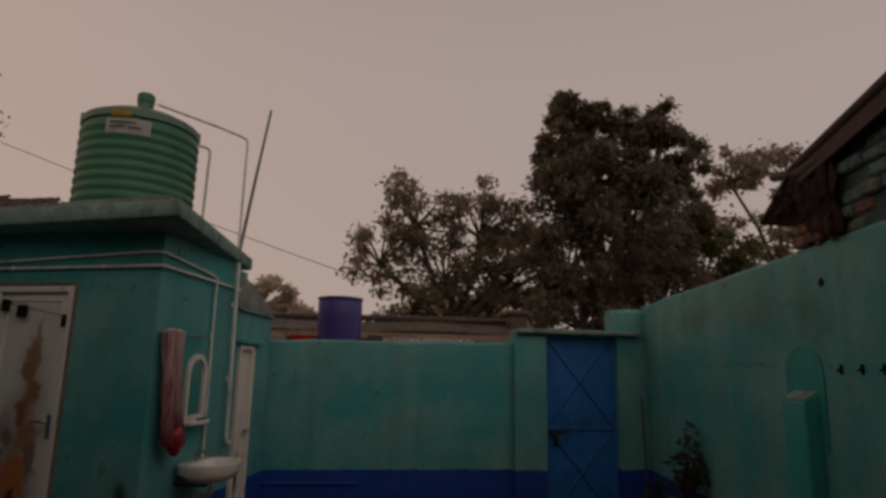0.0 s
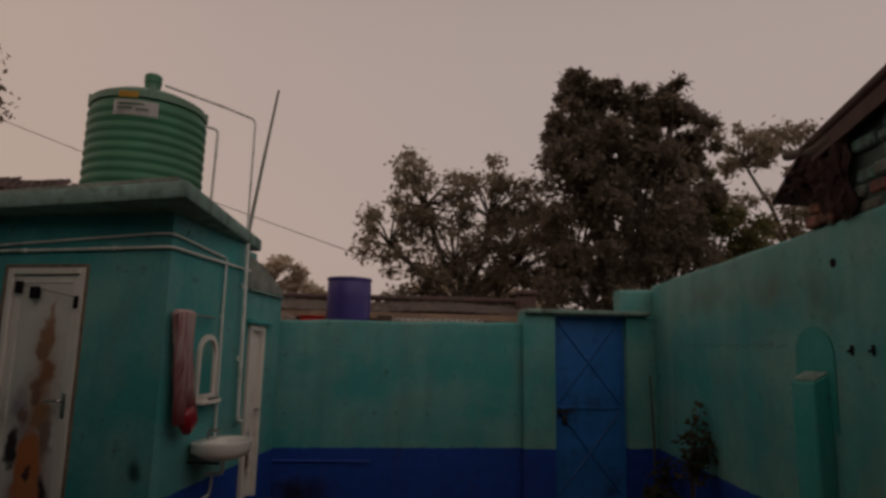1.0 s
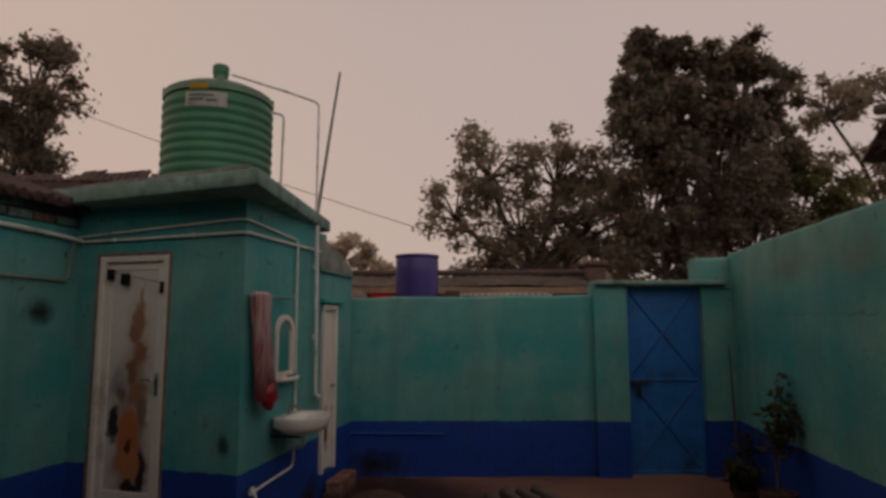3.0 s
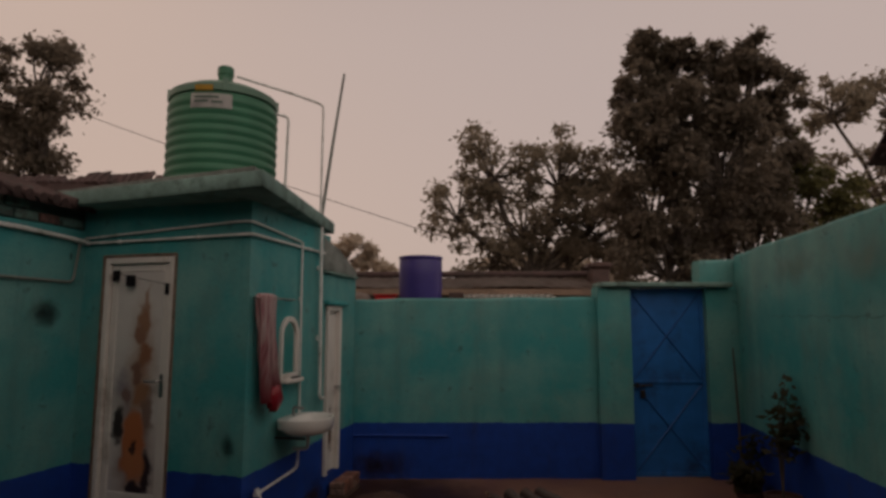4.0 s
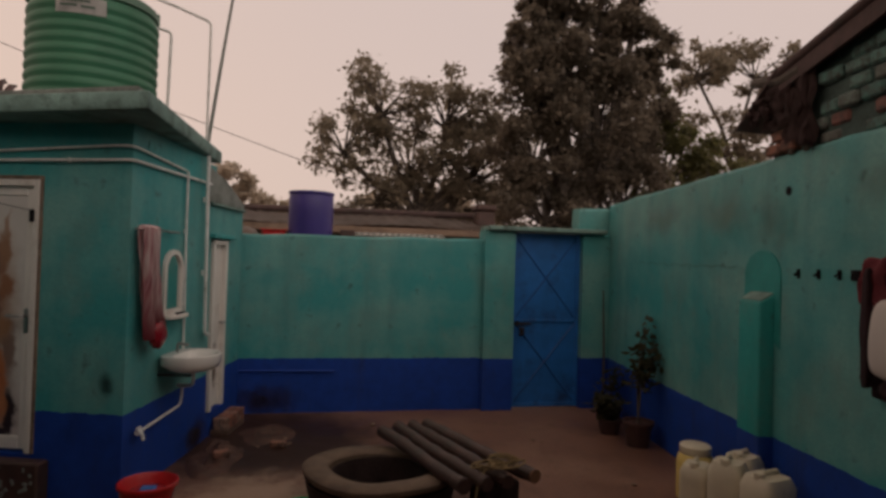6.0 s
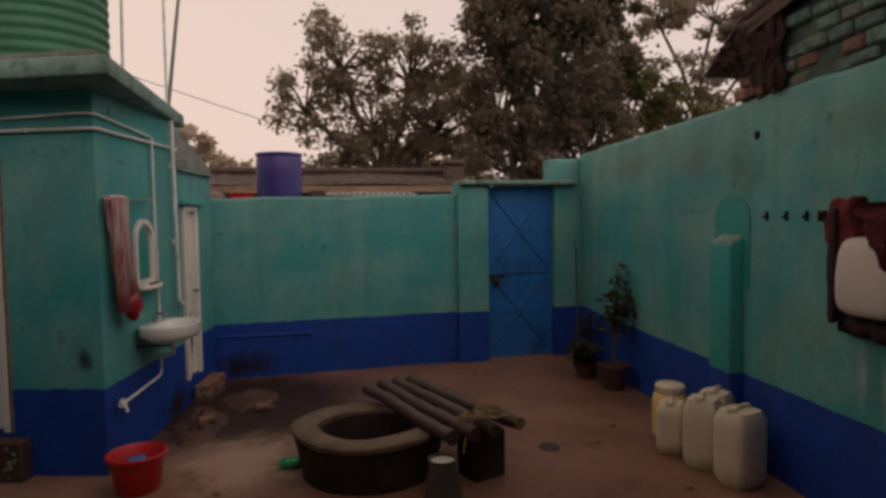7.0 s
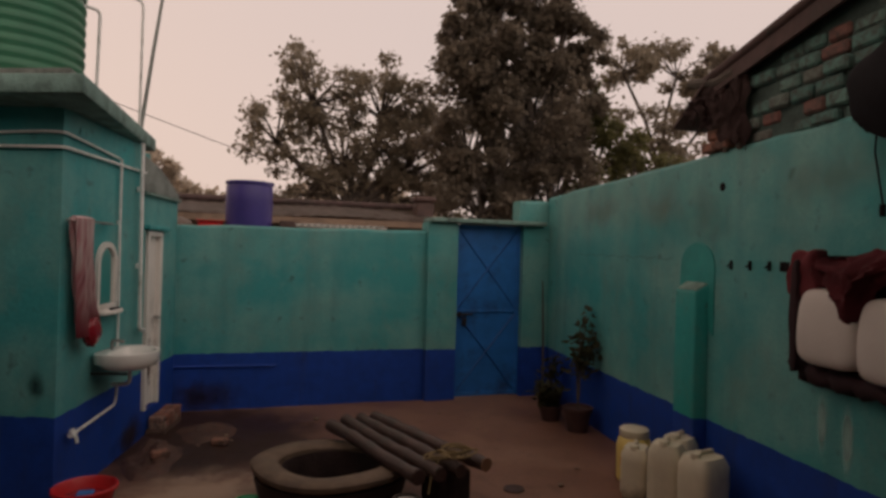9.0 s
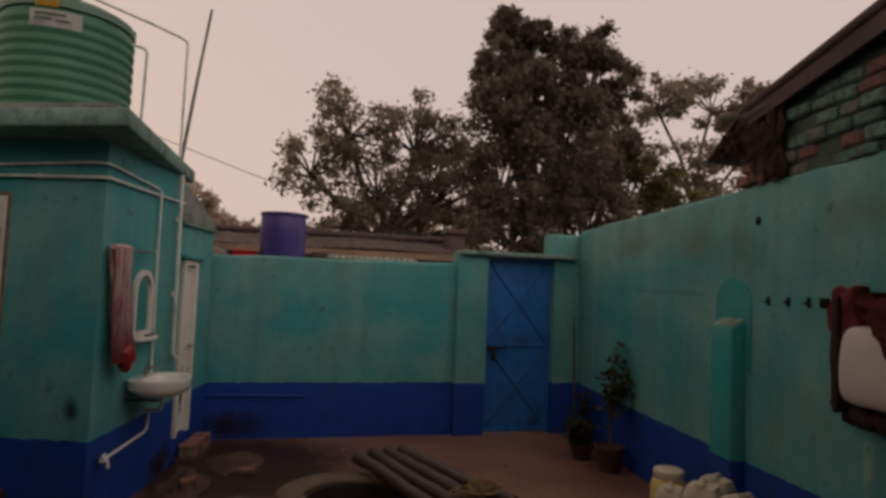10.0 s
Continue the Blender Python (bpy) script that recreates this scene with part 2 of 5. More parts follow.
def leaf_material(name, col):
    m, n, l, b = node_mat(name)
    g = n.new("ShaderNodeNewGeometry")
    c = ramp_node(n, l, g.outputs["Random Per Island"], [(0.0, tuple(x * 0.8 for x in col)), (0.6, col), (1.0, tuple(x * 1.2 for x in col))])
    l.new(c, b.inputs["Base Color"])
    b.inputs["Roughness"].default_value = 0.5
    t = n.new("ShaderNodeBsdfTranslucent")
    l.new(c, t.inputs[0])
    mx = n.new("ShaderNodeMixShader")
    mx.inputs[0].default_value = 0.62
    l.new(b.outputs[0], mx.inputs[1])
    l.new(t.outputs[0], mx.inputs[2])
    l.new(mx.outputs[0], n["Material Output"].inputs[0])
    return m


def brick_material(name, stops):
    m, n, l, b = node_mat(name)
    oi = n.new("ShaderNodeObjectInfo")
    c = ramp_node(n, l, oi.outputs["Random"], stops)
    f = noise_node(n, l, 16.0, 6.0, 0.75)
    c = mix_node(n, l, ramp_node(n, l, f, [(0.42, (0, 0, 0)), (0.62, (0.85,) * 3)]), c, (0.06, 0.05, 0.045))
    l.new(c, b.inputs["Base Color"])
    b.inputs["Roughness"].default_value = 0.85
    bump_node(n, l, b, f, 0.5)
    return m


M_floor = floor_material()
M_lime = decal("lime_drip", (0.50, 0.72, 0.68), 0.7, 0.8, 0.35, 0.6)
M_plant = leaf_material("house_plant_leaf", (0.075, 0.07, 0.035))
M_brick = brick_material("teal_washed_brick", [(0.0, (0.07, 0.17, 0.15)), (0.5, (0.12, 0.24, 0.21)), (0.72, (0.15, 0.22, 0.19)), (0.86, (0.13, 0.13, 0.115)), (0.97, (0.20, 0.085, 0.07))])
M_joint = plain("black_mortar", (0.055, 0.085, 0.076), 0.9, var=0.4, scale=9, bump=0.7)
M_cloth_dark = plain("near_black_cloth", (0.03, 0.012, 0.016), 0.95, var=0.4, scale=7, grain=120, bump=0.5)
M_red_brick = brick_material("old_red_brick", [(0.0, (0.24, 0.09, 0.06)), (1.0, (0.33, 0.16, 0.11))])
# dark and olive leaves are lightened beyond foliage to paint in the rain haze
M_leaf = leaf_material("hazed_dark_leaf", (0.23, 0.195, 0.15))
M_leaf_olive = leaf_material("hazed_olive_leaf", (0.33, 0.285, 0.215))
# far leaves: the haze of the rain is mixed into this pale base colour
M_leaf_far = leaf_material("hazed_far_leaf", (0.62, 0.54, 0.44))
M_leaf_light = leaf_material("yellow_green_leaf", (0.16, 0.155, 0.065))
M_mirror, _n, _l, _b = node_mat("mirror_glass")
_b.inputs["Metallic"].default_value, _b.inputs["Roughness"].default_value = 1.0, 0.06
_b.inputs["Base Color"].default_value = (0.75, 0.78, 0.76, 1)


# ---- mesh helpers ----
def link_mesh(name, bm, material, smooth=False):
    me = bpy.data.meshes.new(name)
    bmesh.ops.recalc_face_normals(bm, faces=bm.faces)
    bm.to_mesh(me)
    bm.free()
    if smooth:
        for p in me.polygons:
            p.use_smooth = True
        me.set_sharp_from_angle(angle=radians(42))
    me.materials.append(material)
    return new(name, me)


def part(name, bm, material, parent, label="", smooth=False):
    ob = link_mesh(name, bm, material, smooth)
    ob.parent = parent
    return tagged(ob, label)


def thing(name, m, label, category, group="", kind=""):
    ob = new(name)
    ob.empty_display_size = 0.1
    ob.matrix_world = m
    return tagged(ob, label, category, group, kind)


def whole(name, bm, material, m, label, category, group="", kind="", smooth=False):
    ob = link_mesh(name, bm, material, smooth)
    ob.matrix_world = m
    return tagged(ob, label, category, group, kind)


def facing(origin, right):
    """A frame on a wall: x to the right as one looks at it, y into the wall, z up."""
    rx, ry = Vector(right).normalized()
    return Matrix(((rx, -ry, 0, origin[0]), (ry, rx, 0, origin[1]), (0, 0, 1, 0), (0, 0, 0, 1)))


def box(lo, hi, bevel=0.0, bm=None, seg=1):
    bm = bm or bmesh.new()
    made = bmesh.ops.create_cube(bm, size=1.0)["verts"]
    for v in made:
        v.co = Vector([lo[k] + (v.co[k] + 0.5) * (hi[k] - lo[k]) for k in range(3)])
    if bevel:
        es = list({e for v in made for e in v.link_edges})
        bmesh.ops.bevel(bm, geom=es, offset=bevel, segments=seg, affect='EDGES', profile=0.5)
    return bm


def prism(pts, z0, tops, bm=None, bevel=0.0):
    """An upright block over the plan pts; tops: one height, or one for each corner."""
    bm = bm or bmesh.new()
    tops = tops if isinstance(tops, (list, tuple)) else [tops] * len(pts)
    a = [bm.verts.new((x, y, z0)) for x, y in pts]
    b = [bm.verts.new((x, y, z)) for (x, y), z in zip(pts, tops)]
    n = len(pts)
    bm.faces.new(a[::-1])
    bm.faces.new(b)
    fs = [bm.faces.new((a[k], a[(k + 1) % n], b[(k + 1) % n], b[k])) for k in range(n)]
    if bevel:
        bmesh.ops.bevel(bm, geom=list({e for v in a + b for e in v.link_edges}), offset=bevel, segments=2, affect='EDGES', profile=0.5)
    return bm


def wall_run(x0, x1, depth, z0, top0, top1, seed=1, step=0.25, bm=None, rough=0.008):
    """A wall from x0 to x1 whose face is y=0 and whose top edge is slightly uneven and rounded."""
    bm = bm or bmesh.new()
    rnd = random.Random(seed)
    n = max(1, int(abs(x1 - x0) / step))
    rows = []
    for k in range(n + 1):
        u = k / n
        x, t = x0 + (x1 - x0) * u, top0 + (top1 - top0) * u + rnd.uniform(-rough, rough)
        e = rnd.uniform(-0.004, 0.004)
        prof = [(0, z0), (0, t - 0.03), (0.008 + e, t - 0.01), (0.03, t), (depth - 0.03, t), (depth - 0.006, t - 0.012), (depth, t - 0.03), (depth, z0)]
        rows.append([bm.verts.new((x, y, z)) for y, z in prof])
    for r, s in zip(rows, rows[1:]):
        for k in range(8):
            bm.faces.new((r[k], r[(k + 1) % 8], s[(k + 1) % 8], s[k]))
    bm.faces.new(rows[0])
    bm.faces.new(rows[-1][::-1])
    return bm


def tube(pts, r, n=8, bm=None, radii=None, cap=True):
    bm = bm or bmesh.new()
    pts = [Vector(p) for p in pts]
    rings, side = [], None
    for k, p in enumerate(pts):
        d = (pts[min(k + 1, len(pts) - 1)] - pts[max(k - 1, 0)]).normalized()
        if side is None:
            side = d.cross(Vector((0, 0, 1)) if abs(d.z) < 0.9 else Vector((1, 0, 0))).normalized()
        side = (side - d * side.dot(d)).normalized()
        up = d.cross(side)
        rr = radii[k] if radii else r
        rings.append([bm.verts.new(p + rr * (math.cos(a) * side + math.sin(a) * up)) for a in (2 * math.pi * j / n for j in range(n))])
    for a, b in zip(rings, rings[1:]):
        for j in range(n):
            bm.faces.new((a[j], a[(j + 1) % n], b[(j + 1) % n], b[j]))
    if cap:
        bm.faces.new(rings[0][::-1])
        bm.faces.new(rings[-1])
    return bm


def bend(pts, r=0.04, steps=4):
    """Round the corners of a polyline."""
    pts = [Vector(p) for p in pts]
    out = [pts[0]]
    for a, b, c in zip(pts, pts[1:], pts[2:]):
        u, v = (a - b), (c - b)
        k = min(r, u.length / 2.1, v.length / 2.1)
        p, q = b + u.normalized() * k, b + v.normalized() * k
        for s in range(steps + 1):
            t = s / steps
            out.append(p * (1 - t) ** 2 + b * 2 * t * (1 - t) + q * t * t)
    return out + [pts[-1]]


def lathe(profile, n=24, bm=None, sx=1.0, sy=1.0, centre=(0, 0, 0), closed=False):
    bm = bm or bmesh.new()
    rings = []
    for r, z in profile:
        rings.append([bm.verts.new((centre[0] + sx * r * math.cos(2 * math.pi * j / n), centre[1] + sy * r * math.sin(2 * math.pi * j / n), centre[2] + z)) for j in range(n)])
    pairs = list(zip(rings, rings[1:])) + ([(rings[-1], rings[0])] if closed else [])
    for a, b in pairs:
        for j in range(n):
            bm.faces.new((a[j], a[(j + 1) % n], b[(j + 1) % n], b[j]))
    if not closed:
        bm.faces.new(rings[0][::-1])
        bm.faces.new(rings[-1])
    return bm


def stuff_mesh(name, verts, faces, material, parent=None):
    me = bpy.data.meshes.new(name)
    me.from_pydata(verts.tolist(), [], faces.tolist())
    me.materials.append(material)
    ob = new(name, me)
    ob.parent = parent
    return ob


# ---- frames of the walls ----
SIDE = facing((-1.475, 3.533), (0.196, 1.0))
FRONT = facing((-1.475, 3.533), (1.0, -0.318))
RIGHT = facing((3.29, 5.969), (-0.138, -1.0))
BACK = facing((0.0, 5.969), (1.0, 0.0))
LEFT = facing((-2.97, 3.98), (0.25, 1.0))
At = Matrix.Translation
WELL = (0.265, 3.19)
# front edge of the unseen slab added overhead for shade
SHADE_SLAB_Y = 0.2

# ---- ground and floor ----
bm = bmesh.new()
ring_in = [(-5.7, -3.95), (3.9, -3.95), (3.9, 6.25), (-5.7, 6.25)]
ring_out = [(-900, -900), (900, -900), (900, 900), (-900, 900)]
vi = [bm.verts.new((x, y, -0.03)) for x, y in ring_in]
vo = [bm.verts.new((x, y, -0.03)) for x, y in ring_out]
for k in range(4):
    bm.faces.new((vo[k], vo[(k + 1) % 4], vi[(k + 1) % 4], vi[k]))
whole("ground", bm, M_earth, Matrix(), "wet brown earth reaching to the horizon", "ground", kind="structure")
bm = bmesh.new()
NX, NY = 96, 102
grid = [[bm.verts.new((-5.7 + 9.6 * i / NX, -3.95 + 10.2 * j / NY, noise.noise(Vector((i * 0.2, j * 0.2, 0.0))) * 0.006)) for i in range(NX + 1)] for j in range(NY + 1)]
for j in range(NY):
    for i in range(NX):
        mx, my = -5.7 + 0.1 * (i + 0.5), -3.95 + 0.1 * (j + 0.5)
        if math.hypot(mx - WELL[0], my - WELL[1]) > 0.37:
            bm.faces.new((grid[j][i], grid[j][i + 1], grid[j + 1][i + 1], grid[j + 1][i]))
whole("floor", bm, M_floor, Matrix(), "wet brown cement yard floor with mud stains", "floor", kind="structure", smooth=True)

# ---- yard walls ----
whole("wall_north", wall_run(-1.3, 1.70, 0.2, -0.03, 1.955, 1.985, 4), M_wall, BACK, "teal plastered yard wall with a blue dado", "wall", kind="structure")
whole("wall_pier_1", wall_run(1.70, 2.07, 0.27, -0.03, 2.09, 2.09, 5), M_wall, BACK @ At((0, -0.07, 0)), "teal gate pier with a blue dado", "wall", kind="structure")
whole("wall_pier_2", wall_run(2.93, 3.36, 0.27, -0.03, 2.09, 2.09, 6), M_wall, BACK @ At((0, -0.05, 0)), "teal gate pier with a blue dado", "wall", kind="structure")
whole("lintel", box((1.72, -0.15, 2.092), (3.20, 0.24, 2.145), 0.012), M_slab, BACK, "thin pale concrete lintel slab over the gate", "lintel", kind="structure")
whole("wall_north_stub", wall_run(2.90, 3.34, 0.2, 2.152, 2.41, 2.42, 7, bm=box((3.204, 0.0, 2.05), (3.36, 0.19, 2.15))), M_wall, BACK @ At((0, 0.03, 0)), "short raised teal end of the yard wall", "wall", kind="structure")
whole("wall_east", wall_run(0.0, 8.33, 0.22, -0.03, 2.47, 2.543, 8), M_wall, RIGHT, "long teal plastered yard wall with a blue dado", "wall", kind="structure")
whole("wall_west", wall_run(-6.43, 0.2, 0.22, -0.03, 2.44, 2.44, 10), M_wall, LEFT, "teal plastered yard wall with damp stains", "wall", kind="structure")
# unseen wall behind the camera, made high and near to cut southern sky light
whole("wall_south", wall_run(-1.38, 5.68, 0.22, -0.03, 3.05, 3.05, 11), M_wall, facing((1.0, -2.1), (-1.0, 0.0)), "added unseen teal wall with a blue dado, raised to shade the yard", "wall", kind="structure")
# out of view: slab added above the camera to darken the near walls
whole("shade_slab", box((-4.9, -2.36, 3.06), (2.9, SHADE_SLAB_Y, 3.18), 0.015), M_slab, Matrix(), "added unseen slab that keeps sky light off the near yard", "ceiling", kind="structure")


def settle(bm, frame_m, parent):
    """Bring a mesh made in a wall's frame into its parent's frame."""
    bm.transform(parent.matrix_world.inverted() @ frame_m)
    return bm


def plan(frame_m, *pts):
    return [tuple((frame_m @ Vector((x, y, 0)))[:2]) for x, y in pts]


# out of view: second slab added to darken the west wall
whole("shade_slab_west", box((-4.9, SHADE_SLAB_Y + 0.002, 3.06), (-2.8, 2.15, 3.18), 0.015), M_slab, Matrix(), "added unseen slab that shades the west wall", "ceiling", kind="structure")

# ---- the wash block: two small rooms under a flat slab ----
block = thing("wash_block", At((-1.475, 3.533, 0)), "small teal flat-roofed wash block with two white doors", "building")
inner = plan(SIDE, (0.16, 0.16))[0]
corner = (-1.475, 3.533)
DX0, DX1, DZ0, DZ1 = -1.34, -0.67, 0.30, 2.205
bm = prism([corner, inner] + plan(FRONT, (DX1, 0.16), (DX1, 0.0)), -0.06, 2.60)
prism(plan(FRONT, (DX0, 0), (DX0, 0.16), (-1.62, 0.16), (-1.62, 0)), -0.06, 2.60, bm)
prism(plan(FRONT, (DX1, 0), (DX1, 0.16), (DX0, 0.16), (DX0, 0)), DZ1, 2.60, bm)
prism(plan(FRONT, (DX1, 0), (DX1, 0.16), (DX0, 0.16), (DX0, 0)), -0.06, DZ0, bm)
part("front_wall", settle(bm, Matrix(), block), M_wall, block, "teal plaster wall with a blue dado")
part("side_wall", settle(prism([corner] + plan(SIDE, (1.44, 0), (1.44, 0.16)) + [inner], -0.06, 2.60), Matrix(), block), M_wall, block)
E0, E1, EZ0, EZ1 = 1.54, 1.98, 0.23, 1.86
bm = prism(plan(SIDE, (1.44, 0.006), (E0, 0.006), (E0, 0.17), (1.44, 0.17)), -0.06, 2.20)
prism(plan(SIDE, (E1, 0.006), (2.44, 0.006), (2.44, 0.17), (E1, 0.17)), -0.06, 2.20, bm)
prism(plan(SIDE, (E0, 0.006), (E1, 0.006), (E1, 0.17), (E0, 0.17)), EZ1, 2.20, bm)
prism(plan(SIDE, (E0, 0.006), (E1, 0.006), (E1, 0.17), (E0, 0.17)), -0.06, EZ0, bm)
part("annex_wall", settle(bm, Matrix(), block), M_wall, block)
bm = prism(plan(SIDE, (1.44, -0.01), (1.85, -0.01), (2.44, -0.01), (2.44, 0.9), (1.85, 0.9), (1.44, 0.9)), 2.202, [2.52, 2.46, 2.26, 2.26, 2.46, 2.52], bevel=0.015)
part("annex_parapet", settle(bm, Matrix(), block), M_concrete, block, "bare grey cement parapet", smooth=True)
part("annex_ledge", settle(box((1.45, -0.035, 2.175), (2.42, 0.0, 2.199), 0.006), SIDE, block), M_slab, block)
slab_plan = [(-1.255, 3.03), (-1.155, 5.30), (-3.75, 6.0), (-3.45, 3.96)]
part("roof_slab", settle(prism(slab_plan, 2.602, 2.72, bevel=0.018), Matrix(), block), M_slab, block, "stained concrete roof slab with a drip edge", smooth=True)
bm = prism([(-1.355, 3.16), (-1.25, 5.2), (-3.6, 5.85), (-3.35, 4.06)], 2.722, 2.775, bevel=0.01)
part("roof_screed", settle(bm, Matrix(), block), M_concrete, block, smooth=True)
part("back_wall", settle(prism([(-3.1, 5.5), (-1.28, 5.3), (-1.22, 5.45), (-3.1, 5.7)], -0.06, 2.60), Matrix(), block), M_wall, block)


def panel_door(x0, x1, z0, z1, wall_frame, parent, name, label, bordered=True):
    """A framed plastic door: leaf with a raised border, frame of three lengths, handle."""
    w = 0.05
    bm = box((x0 + w, 0.035, z0 + 0.012), (x1 - w, 0.07, z1 - w), 0.004)
    leaf = part(name, settle(bm, wall_frame, parent), M_white, parent, label)
    for lo, hi in (((x0, -0.012, z0), (x0 + w, 0.10, z1)), ((x1 - w, -0.012, z0), (x1, 0.10, z1)), ((x0 + w, -0.012, z1 - w), (x1 - w, 0.10, z1))):
        part("door_frame", settle(box(lo, hi, 0.008), wall_frame, parent), M_white, leaf)
    b = 0.065
    rails = (((x0 + w + 0.004, 0.018, z0 + 0.02), (x0 + w + b, 0.034, z1 - w - 0.004)), ((x1 - w - b, 0.018, z0 + 0.02), (x1 - w - 0.004, 0.034, z1 - w - 0.004)),
             ((x0 + w + b + 0.001, 0.018, z1 - w - b), (x1 - w - b - 0.001, 0.034, z1 - w - 0.004)), ((x0 + w + b + 0.001, 0.018, z0 + 0.02), (x1 - w - b - 0.001, 0.034, z0 + 0.11)))
    for lo, hi in rails if bordered else ():
        part("door_rail", settle(box(lo, hi, 0.006), wall_frame, parent), M_white, leaf)
    return leaf


leaf = panel_door(DX0, DX1, DZ0, DZ1, FRONT, block, "door", "white plastic door printed with orange and brown flowers")


def printed_panel_material():
    """White laminate printed with soft flowers: one large orange bloom low down, brown blooms above, dark leaves."""
    m, n, l, b = node_mat("flower_print_laminate")
    tc = n.new("ShaderNodeTexCoord")
    wob = n.new("ShaderNodeTexNoise")
    wob.inputs["Scale"].default_value = 8.0
    wob.inputs["Detail"].default_value = 7.0
    l.new(tc.outputs["Object"], wob.inputs["Vector"])
    off = n.new("ShaderNodeVectorMath")
    off.operation = 'MULTIPLY_ADD'
    l.new(wob.outputs["Color"], off.inputs[0])
    off.inputs[1].default_value = (0.17, 0.0, 0.22)
    l.new(tc.outputs["Object"], off.inputs[2])
    base = ramp_node(n, l, noise_node(n, l, 3.0), [(0.3, (0.60, 0.57, 0.54)), (0.7, (0.70, 0.66, 0.62))])

    def bloom(col, x, z, rx, rz, tint, soft=0.6, amount=1.0):
        mp = n.new("ShaderNodeMapping")
        mp.inputs["Location"].default_value = (-(x + 0.085) / rx, 0, -(z + 0.11) / rz)
        mp.inputs["Scale"].default_value = (1 / rx, 0, 1 / rz)
        l.new(off.outputs[0], mp.inputs[0])
        ln = n.new("ShaderNodeVectorMath")
        ln.operation = 'LENGTH'
        l.new(mp.outputs[0], ln.inputs[0])
        k = n.new("ShaderNodeMath")
        k.operation = 'MULTIPLY'
        k.inputs[1].default_value = amount
        l.new(soft_mask(n, l, ln.outputs["Value"], 1 - soft, 1.0 + 0.1 * soft), k.inputs[0])
        return mix_node(n, l, k.outputs[0], col, tint)

    c = bloom(base, -0.05, 1.08, 0.22, 0.36, (0.28, 0.23, 0.23), 0.9, 0.9)
    c = bloom(c, 0.05, 1.35, 0.17, 0.62, (0.38, 0.25, 0.18), 0.9, 0.9)
    c = bloom(c, 0.02, 0.62, 0.24, 0.42, (0.24, 0.13, 0.09), 0.9, 0.9)
    c = bloom(c, 0.12, 0.98, 0.06, 0.22, (0.16, 0.075, 0.05), 0.6, 0.8)
    c = bloom(c, -0.14, 1.22, 0.09, 0.14, (0.26, 0.22, 0.25), 0.9, 0.8)
    c = bloom(c, 0.06, 1.88, 0.035, 0.14, (0.36, 0.19, 0.11), 0.7, 0.8)
    for x, z, rx, rz, t in ((0.05, 1.72, 0.07, 0.13, (0.30, 0.14, 0.07)), (0.02, 1.58, 0.07, 0.10, (0.26, 0.12, 0.07)), (0.07, 1.42, 0.08, 0.13, (0.28, 0.11, 0.05)), (0.01, 1.30, 0.07, 0.09, (0.20, 0.09, 0.06)), (-0.10, 1.12, 0.06, 0.09, (0.20, 0.11, 0.09)), (0.05, 1.15, 0.09, 0.13, (0.33, 0.15, 0.07))):
        c = bloom(c, x, z, rx, rz, t, 0.55, 0.9)
    c = bloom(c, -0.15, 0.90, 0.065, 0.15, (0.03, 0.018, 0.018), 0.4)
    c = bloom(c, 0.13, 0.56, 0.06, 0.20, (0.03, 0.018, 0.016), 0.4)
    c = bloom(c, 0.04, 0.43, 0.10, 0.07, (0.035, 0.02, 0.018), 0.4)
    c = bloom(c, 0.0, 0.76, 0.125, 0.30, (0.46, 0.15, 0.05), 0.35)
    c = bloom(c, 0.02, 0.62, 0.11, 0.16, (0.50, 0.20, 0.08), 0.5, 0.8)
    c = bloom(c, 0.0, 0.74, 0.03, 0.07, (0.06, 0.02, 0.012), 0.4)
    l.new(c, b.inputs["Base Color"])
    b.inputs["Roughness"].default_value = 0.4
    return m


M_print = printed_panel_material()
dc = (DX0 + DX1) / 2
bm = box((DX0 + 0.117 - dc, 0.026, DZ0 + 0.112), (DX1 - 0.117 - dc, 0.034, DZ1 - 0.117))
ob = part("printed_panel", bm, M_print, leaf, "panel printed with orange and brown flowers")
ob.matrix_local = block.matrix_world.inverted() @ FRONT @ At((dc, 0, 0))
bm = tube(bend([(DX1 - 0.085, 0.03, 1.25), (DX1 - 0.085, -0.03, 1.25), (DX1 - 0.20, -0.035, 1.25)], 0.02), 0.010)
box((DX1 - 0.105, 0.012, 1.13), (DX1 - 0.065, 0.018, 1.30), 0.003, bm)
part("door_handle", settle(bm, FRONT, block), M_steel, leaf, "steel lever handle", smooth=True)
for hx, hz, hw in ((DX0 + 0.115, 2.06, 0.035), (DX0 + 0.26, 2.02, 0.055), (DX1 - 0.045, 1.95, 0.032)):
    part("hook_plate", settle(box((hx - hw / 2, -0.035, hz - 0.045), (hx + hw / 2, -0.013 if hx > DX1 - 0.06 else 0.017, hz + 0.045), 0.006), FRONT, block), M_black, leaf, "small black hook plate")
part("hook_cord", settle(tube([(DX0 + 0.1, -0.03, 2.085), (DX0 + 0.28, -0.035, 2.05), (DX1 - 0.04, -0.035, 1.985)], 0.003, 5), FRONT, block), M_iron, leaf)

leaf2 = panel_door(E0 + 0.05, E1 - 0.012, EZ0, EZ1, SIDE, block, "door", "plain white plastic door with brown stains at its foot", False)
stain_bm = box((E0 + 0.12, 0.0322, EZ0 + 0.03), (E1 - 0.075, 0.0338, EZ0 + 0.75))
ob = part("rust_stain", settle(stain_bm, SIDE, block), decal("brown_run_stain", (0.20, 0.10, 0.06), 0.7, 0.9, 0.9, 0.7, 14.0), leaf2, "brown run stain")
